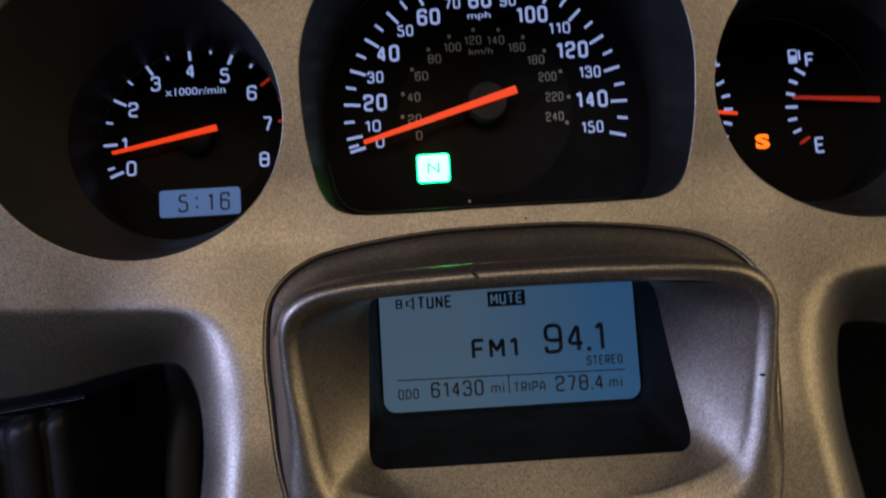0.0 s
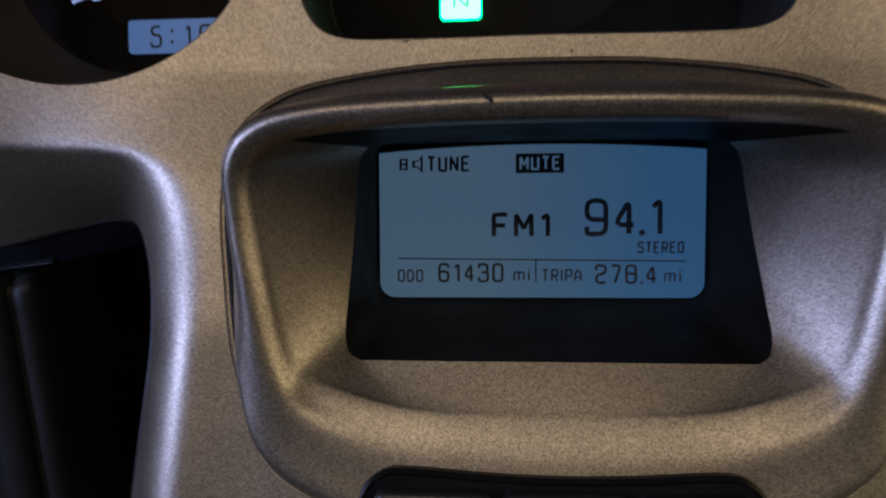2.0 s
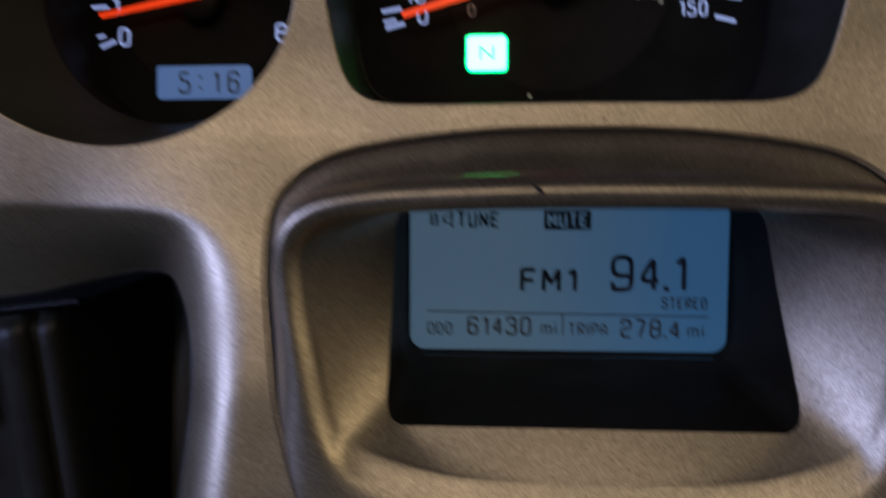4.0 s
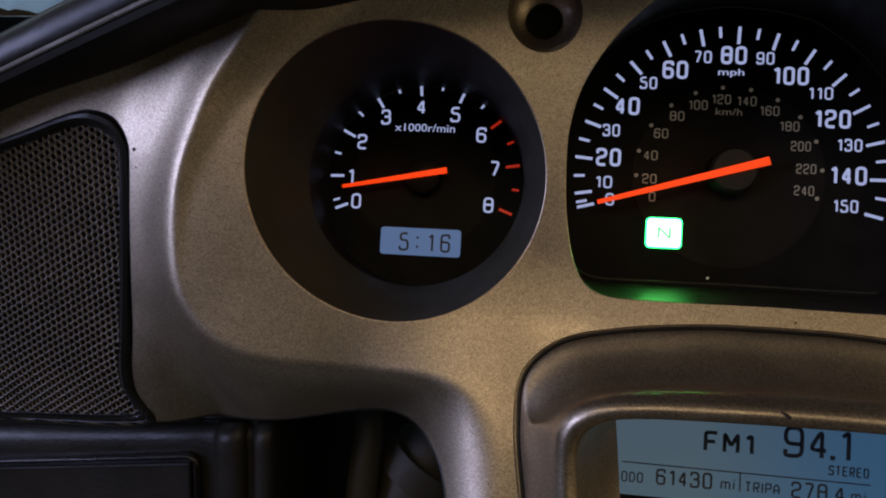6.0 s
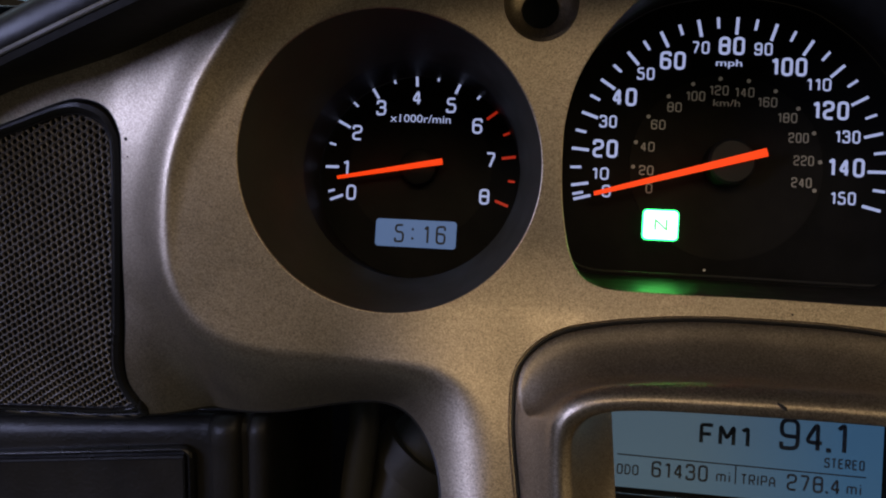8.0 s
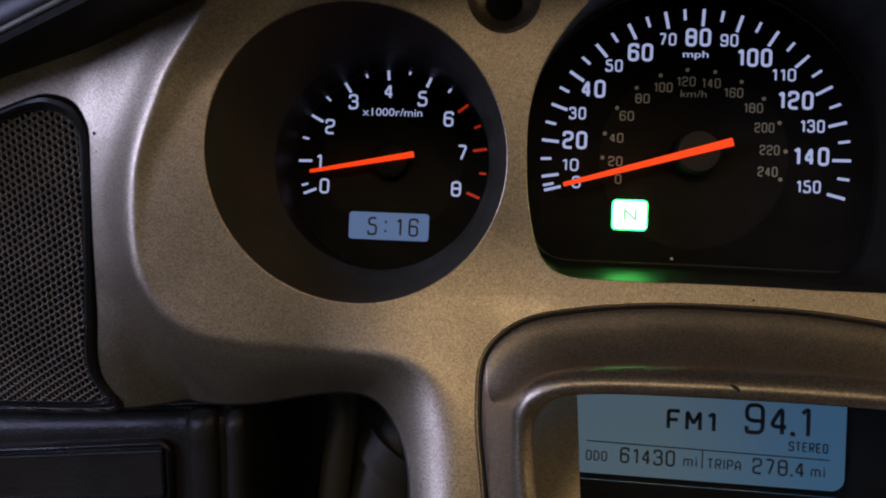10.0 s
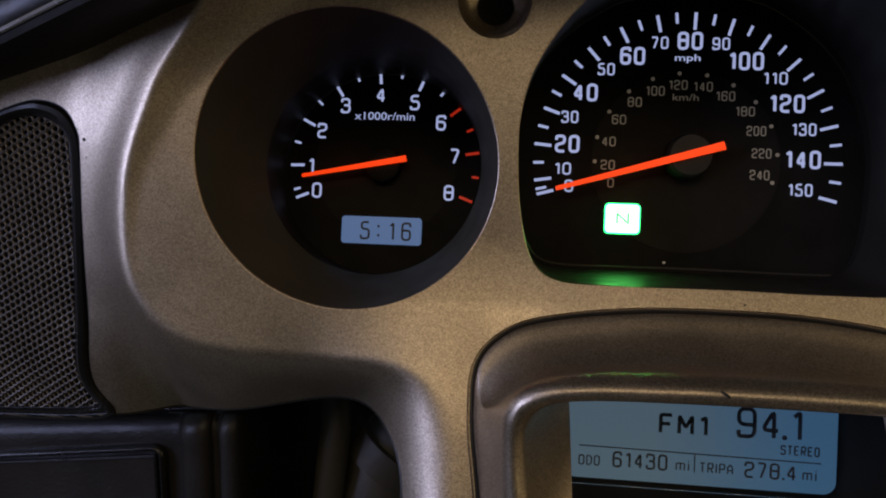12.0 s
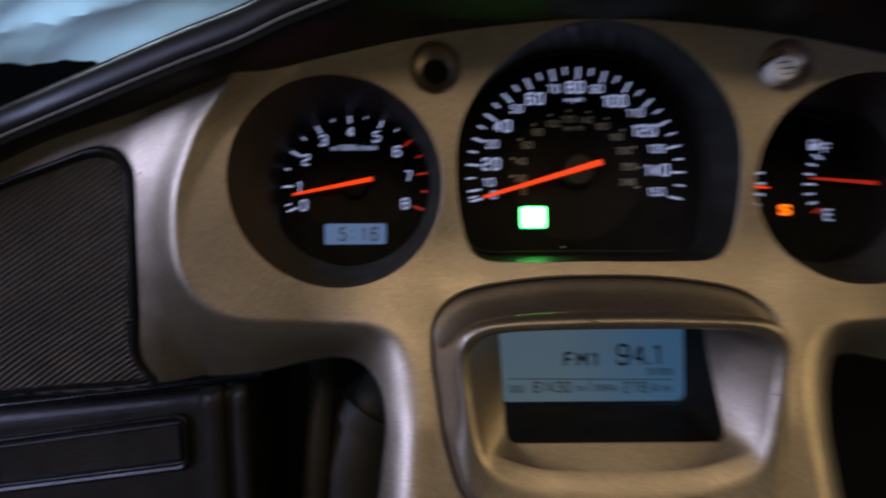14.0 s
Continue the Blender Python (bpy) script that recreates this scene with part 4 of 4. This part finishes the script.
part("speaker_back", loft([at_depth(inset(SPEAKER, 0.002), lambda x, z: speaker_y(x, z) + 0.008)], (True, False)), cavity, speaker)

# ---- windshield trim and what lies beyond ----
TRIM_HALF = [(-0.34, -0.0470, -0.0450), (-0.24, -0.0587, -0.0135), (-0.22, -0.0611, -0.0058), (-0.2, -0.0635, 0.0016), (-0.18, -0.0689, 0.0073), (-0.16, -0.0743, 0.0130), (-0.14, -0.0797, 0.0185), (-0.12, -0.0851, 0.0235), (-0.1, -0.0905, 0.0300), (-0.06, -0.0990, 0.0400), (-0.02, -0.1035, 0.0445)]
TRIM = spline(TRIM_HALF + [(0, -0.1040, 0.0450)] + [(-x, y, z) for x, y, z in reversed(TRIM_HALF)], False, 5)
trim = thing("windshield_trim", "black rubber trim roll along the top of the dashboard", "trim", (0, -0.06, 0.06))
part("trim_roll", loft([[(x, y + 0.0035 + 0.0042 * math.cos(a), z + 0.0056 + 0.0058 * math.sin(a)) for x, y, z in TRIM] for a in np.linspace(0, 2 * np.pi, 21)], closed=False), rubber, trim)
part("trim_bead", tube([(x, y - 0.0003, z) for x, y, z in TRIM], 0.0006, 8), bead, trim, "thin polished bead line")
# the dark underside between the bead and the panel
under_lip = [[(x, y + dy, z + dz) for x, y, z in TRIM] for dy, dz in ((0.006, 0.003), (0.0006, 0.0004), (0.0, -0.0010), (0.0008, -0.0024), (0.0030, -0.0030))]
for share, dz in ((0.4, -0.0028), (0.8, -0.0020), (1.0, -0.0014)):
    under_lip.append([(x, (y + 0.0030) * (1 - share) + share * float(depth(x, z + dz)), z + dz) for x, y, z in TRIM])
part("trim_apron", loft(under_lip, closed=False), rubber, trim)

shield = thing("windshield", "clear curved plastic windshield above the trim", "windshield", (0, 0.03, 0.1))
sheet = [[(x, y + 0.0050 + dy, z + 0.0110 + dz) for x, y, z in TRIM] for dy, dz in ((0, 0), (0.03, 0.06), (0.08, 0.14), (0.15, 0.22))]
part("shield_sheet", loft(sheet, closed=False), shield_mat, shield).visible_shadow = False
part("lower_edge", tube([(x, y + 0.0030, z + 0.0112) for x, y, z in TRIM], 0.0009, 8), olive, shield, "dusty brown lower edge")


def cloth():
    bm = bmesh.new()
    nx, nz = 150, 60
    grid = []
    for i in range(nx + 1):
        col = []
        for k in range(nz + 1):
            x, up = -0.50 + 0.42 * i / nx, 0.26 * k / nz
            hem = 0.0007 * math.sin(x * 190) + 0.0004 * math.sin(x * 530 + 1) + 0.0003 * math.sin(x * 1270)
            fold = 0.006 * math.sin(x * 42 + up * 30) + 0.003 * math.sin(x * 95 - up * 70) + 0.004 * math.exp(-((up - 0.030 - 0.25 * (x + 0.23)) / 0.005) ** 2)
            col.append(bm.verts.new((x, 0.002 + 0.62 * up + fold * min(1, up / 0.02 + 0.2), 0.0472 + up + hem * (1 - k / nz))))
        grid.append(col)
    for i in range(nx):
        for k in range(nz):
            bm.faces.new((grid[i][k], grid[i + 1][k], grid[i + 1][k + 1], grid[i][k + 1]))
    return bm


single("cloth_sheet", cloth(), cloth_mat, "pale blue woven cloth hanging in daylight behind the windshield", "cloth", (-0.3, 0.02, 0.05))

# ---- fairing pocket and the steering well ----
pocket = thing("fairing_pocket", "grained black plastic fairing pocket with a slotted lid", "pocket", (-0.2, -0.01, -0.12), place=pose(-0.0128, 0.0080, -0.0055, 5, 0, 0))


def pocket_y(x, z):
    return -0.006 + 0.12 * (-0.16 - x) - 0.10 * (z + 0.10)


def slant(line, lift=0.0):
    return at_depth(line, lambda x, z: pocket_y(x, z) - lift)


def pocket_top(x):
    return -0.0882 - 0.135 * (-0.138 - x)


# its section from the outer side over two upright ribs to the inner flange
SECTION = [(-0.34, 0.0), (-0.25, 0.0), (-0.20, 0.0), (-0.170, 0.0), (-0.1600, 0.0002), (-0.1550, 0.0010)]
SECTION += [(-0.1478 - 0.0058 * math.cos(radians(a)), 0.0012 - 0.0038 * math.sin(radians(a))) for a in range(12, 169, 12)]
SECTION += [(-0.1418, 0.0018), (-0.1402, 0.0024), (-0.1390, 0.0018)]
SECTION += [(-0.1348 - 0.0038 * math.cos(radians(a)), 0.0012 - 0.0030 * math.sin(radians(a))) for a in range(15, 166, 15)]
SECTION += [(-0.1306, 0.0030), (-0.1302, 0.0060), (-0.1300, 0.030), (-0.1300, 0.075)]
rows = [[(x, pocket_y(x, pocket_top(x)) + off + back, pocket_top(x) + dz) for x, off in SECTION] for dz, back in ((0.0, 0.0100), (0.0, 0.0070), (-0.0008, 0.0046), (-0.0022, 0.0026), (-0.0042, 0.0010), (-0.0070, 0.0))]
rows += [[(x, pocket_y(x, pocket_top(x)) + off + 0.10 * drop, pocket_top(x) - drop) for x, off in SECTION] for drop in (0.012, 0.03, 0.06, 0.15)]
part("pocket_panel", loft(rows, closed=False), grained, pocket)
part("pocket_lip", tube([(x, pocket_y(x, pocket_top(x)) + 0.0030, pocket_top(x) + 0.0006) for x in np.linspace(-0.30, -0.1247, 24)], 0.0013, 10), gloss_black, pocket, "thin glossy lip along the upper edge")
LID = rounded(-0.2610, -0.1290, -0.1590, -0.1020, 0.0055)
LID = LID + np.stack([0 * LID[:, 0], 0.165 * (LID[:, 0] + 0.1590)], 1)
part("lid_frame", loft([slant(LID, -0.001), slant(LID, 0.0012), slant(inset(LID, 0.0004), 0.0020), slant(inset(LID, 0.0013), 0.0026), slant(inset(LID, 0.0024), 0.0020), slant(inset(LID, 0.0030), 0.0004), slant(inset(LID, 0.0036), 0.0002), slant(inset(LID, 0.0040), 0.0014), slant(inset(LID, 0.0048), 0.0016), slant(inset(LID, 0.0054), 0.0000), slant(inset(LID, 0.0056), -0.0040)]), gloss_black, pocket, "glossy black double frame")
plate = slant(inset(LID, 0.0055), -0.0030)
half = len(plate) // 2
part("lid", loft([[plate[k], plate[-1 - k]] for k in range(half)], closed=False), well_black, pocket)

hose = thing("steering_hose", "dusty dark rubber hose beside the steering column", "hose", (-0.1, 0.05, -0.13), place=pose(-0.006, 0, 0, 5, 0, 0))
part("hose_body", tube(spline([(-0.122, 0.045, -0.075), (-0.112, 0.030, -0.100), (-0.113, 0.026, -0.13), (-0.118, 0.03, -0.19), (-0.12, 0.04, -0.24)], False, 6), 0.006, 16), olive, hose)
boot = thing("steering_boot", "dusty dark rubber steering boot behind the dashboard", "boot", (-0.09, 0.05, -0.12), place=pose(-0.006, 0, 0, 5, 0, 0))
part("boot_body", tube([(-0.066, 0.050, -0.098), (-0.078, 0.046, -0.106), (-0.092, 0.043, -0.122), (-0.098, 0.042, -0.145), (-0.098, 0.045, -0.20)], [0.010, 0.014, 0.017, 0.019, 0.021], 24), olive, boot)
part("boot_ring", tube([(-0.0885, 0.043, -0.118), (-0.0945, 0.043, -0.127)], 0.0195, 24), olive, boot)

# an added sheet, near-black for the darkness behind the open steering wells
backing = bmesh.new()
bmesh.ops.create_cube(backing, size=1.0)
bmesh.ops.scale(backing, vec=(0.90, 0.004, 0.465), verts=backing.verts)
bmesh.ops.translate(backing, vec=(0, 0.10, -0.16), verts=backing.verts)
bmesh.ops.bevel(backing, geom=backing.edges[:], offset=0.001, segments=1, affect="EDGES")
single("dark_backing", backing, cavity, "near-black sheet added behind the dashboard openings for their darkness", "fairing", (0, 0.1, -0.16), place=pose(0, 0, 0, 5, 0, 0))

# specks of dirt on the paint
for x, z, r in ((0.0052, -0.0470, 0.0003), (-0.1666, -0.0114, 0.0005), (-0.1662, -0.0160, 0.0002)):
    y = float(depth(x, z))
    single("dirt_speck", loft([at_depth(circle(x, z, r, 10), y - 0.0001), at_depth(circle(x, z, r * 0.5, 10), y - 0.0003)], (False, True)), dirt, "tiny dark speck of dirt on the painted panel", "dirt", (x, y, z), group="specks on the panel")


# ---- a plain garage added round it, out of view, for bounce and reflections ----
def box(name, lo, hi, mat, label="", category="", kind="structure"):
    bm = bmesh.new()
    bmesh.ops.create_cube(bm, size=1.0)
    lo, hi = Vector(lo), Vector(hi)
    bmesh.ops.scale(bm, vec=hi - lo, verts=bm.verts)
    mid = (lo + hi) / 2
    ob = new(name, finish(bm, name, mat, False))
    ob.location = mid
    return tagged(ob, label, category, "", kind)


box("floor", (-1.6, -2.6, -0.1), (1.6, 1.9, 0.0), floor_mat, "grey concrete garage floor", "floor")
box("ceiling", (-1.6, -2.6, 2.5), (1.6, 1.9, 2.6), ceiling_mat, "plain timber garage ceiling", "ceiling")
box("wall_south", (-1.6, -2.6, 0), (1.6, -2.5, 2.5), wall_mat, "painted garage wall", "wall")
box("wall_north", (-1.6, 1.8, 0), (1.6, 1.9, 2.5), wall_mat, "painted garage wall", "wall")
box("wall_west", (-1.6, -2.5, 0), (-1.5, 1.8, 2.5), wall_mat, "painted garage wall", "wall")
box("wall_east", (1.5, -2.5, 0), (1.6, 1.8, 2.5), wall_mat, "painted garage wall", "wall")
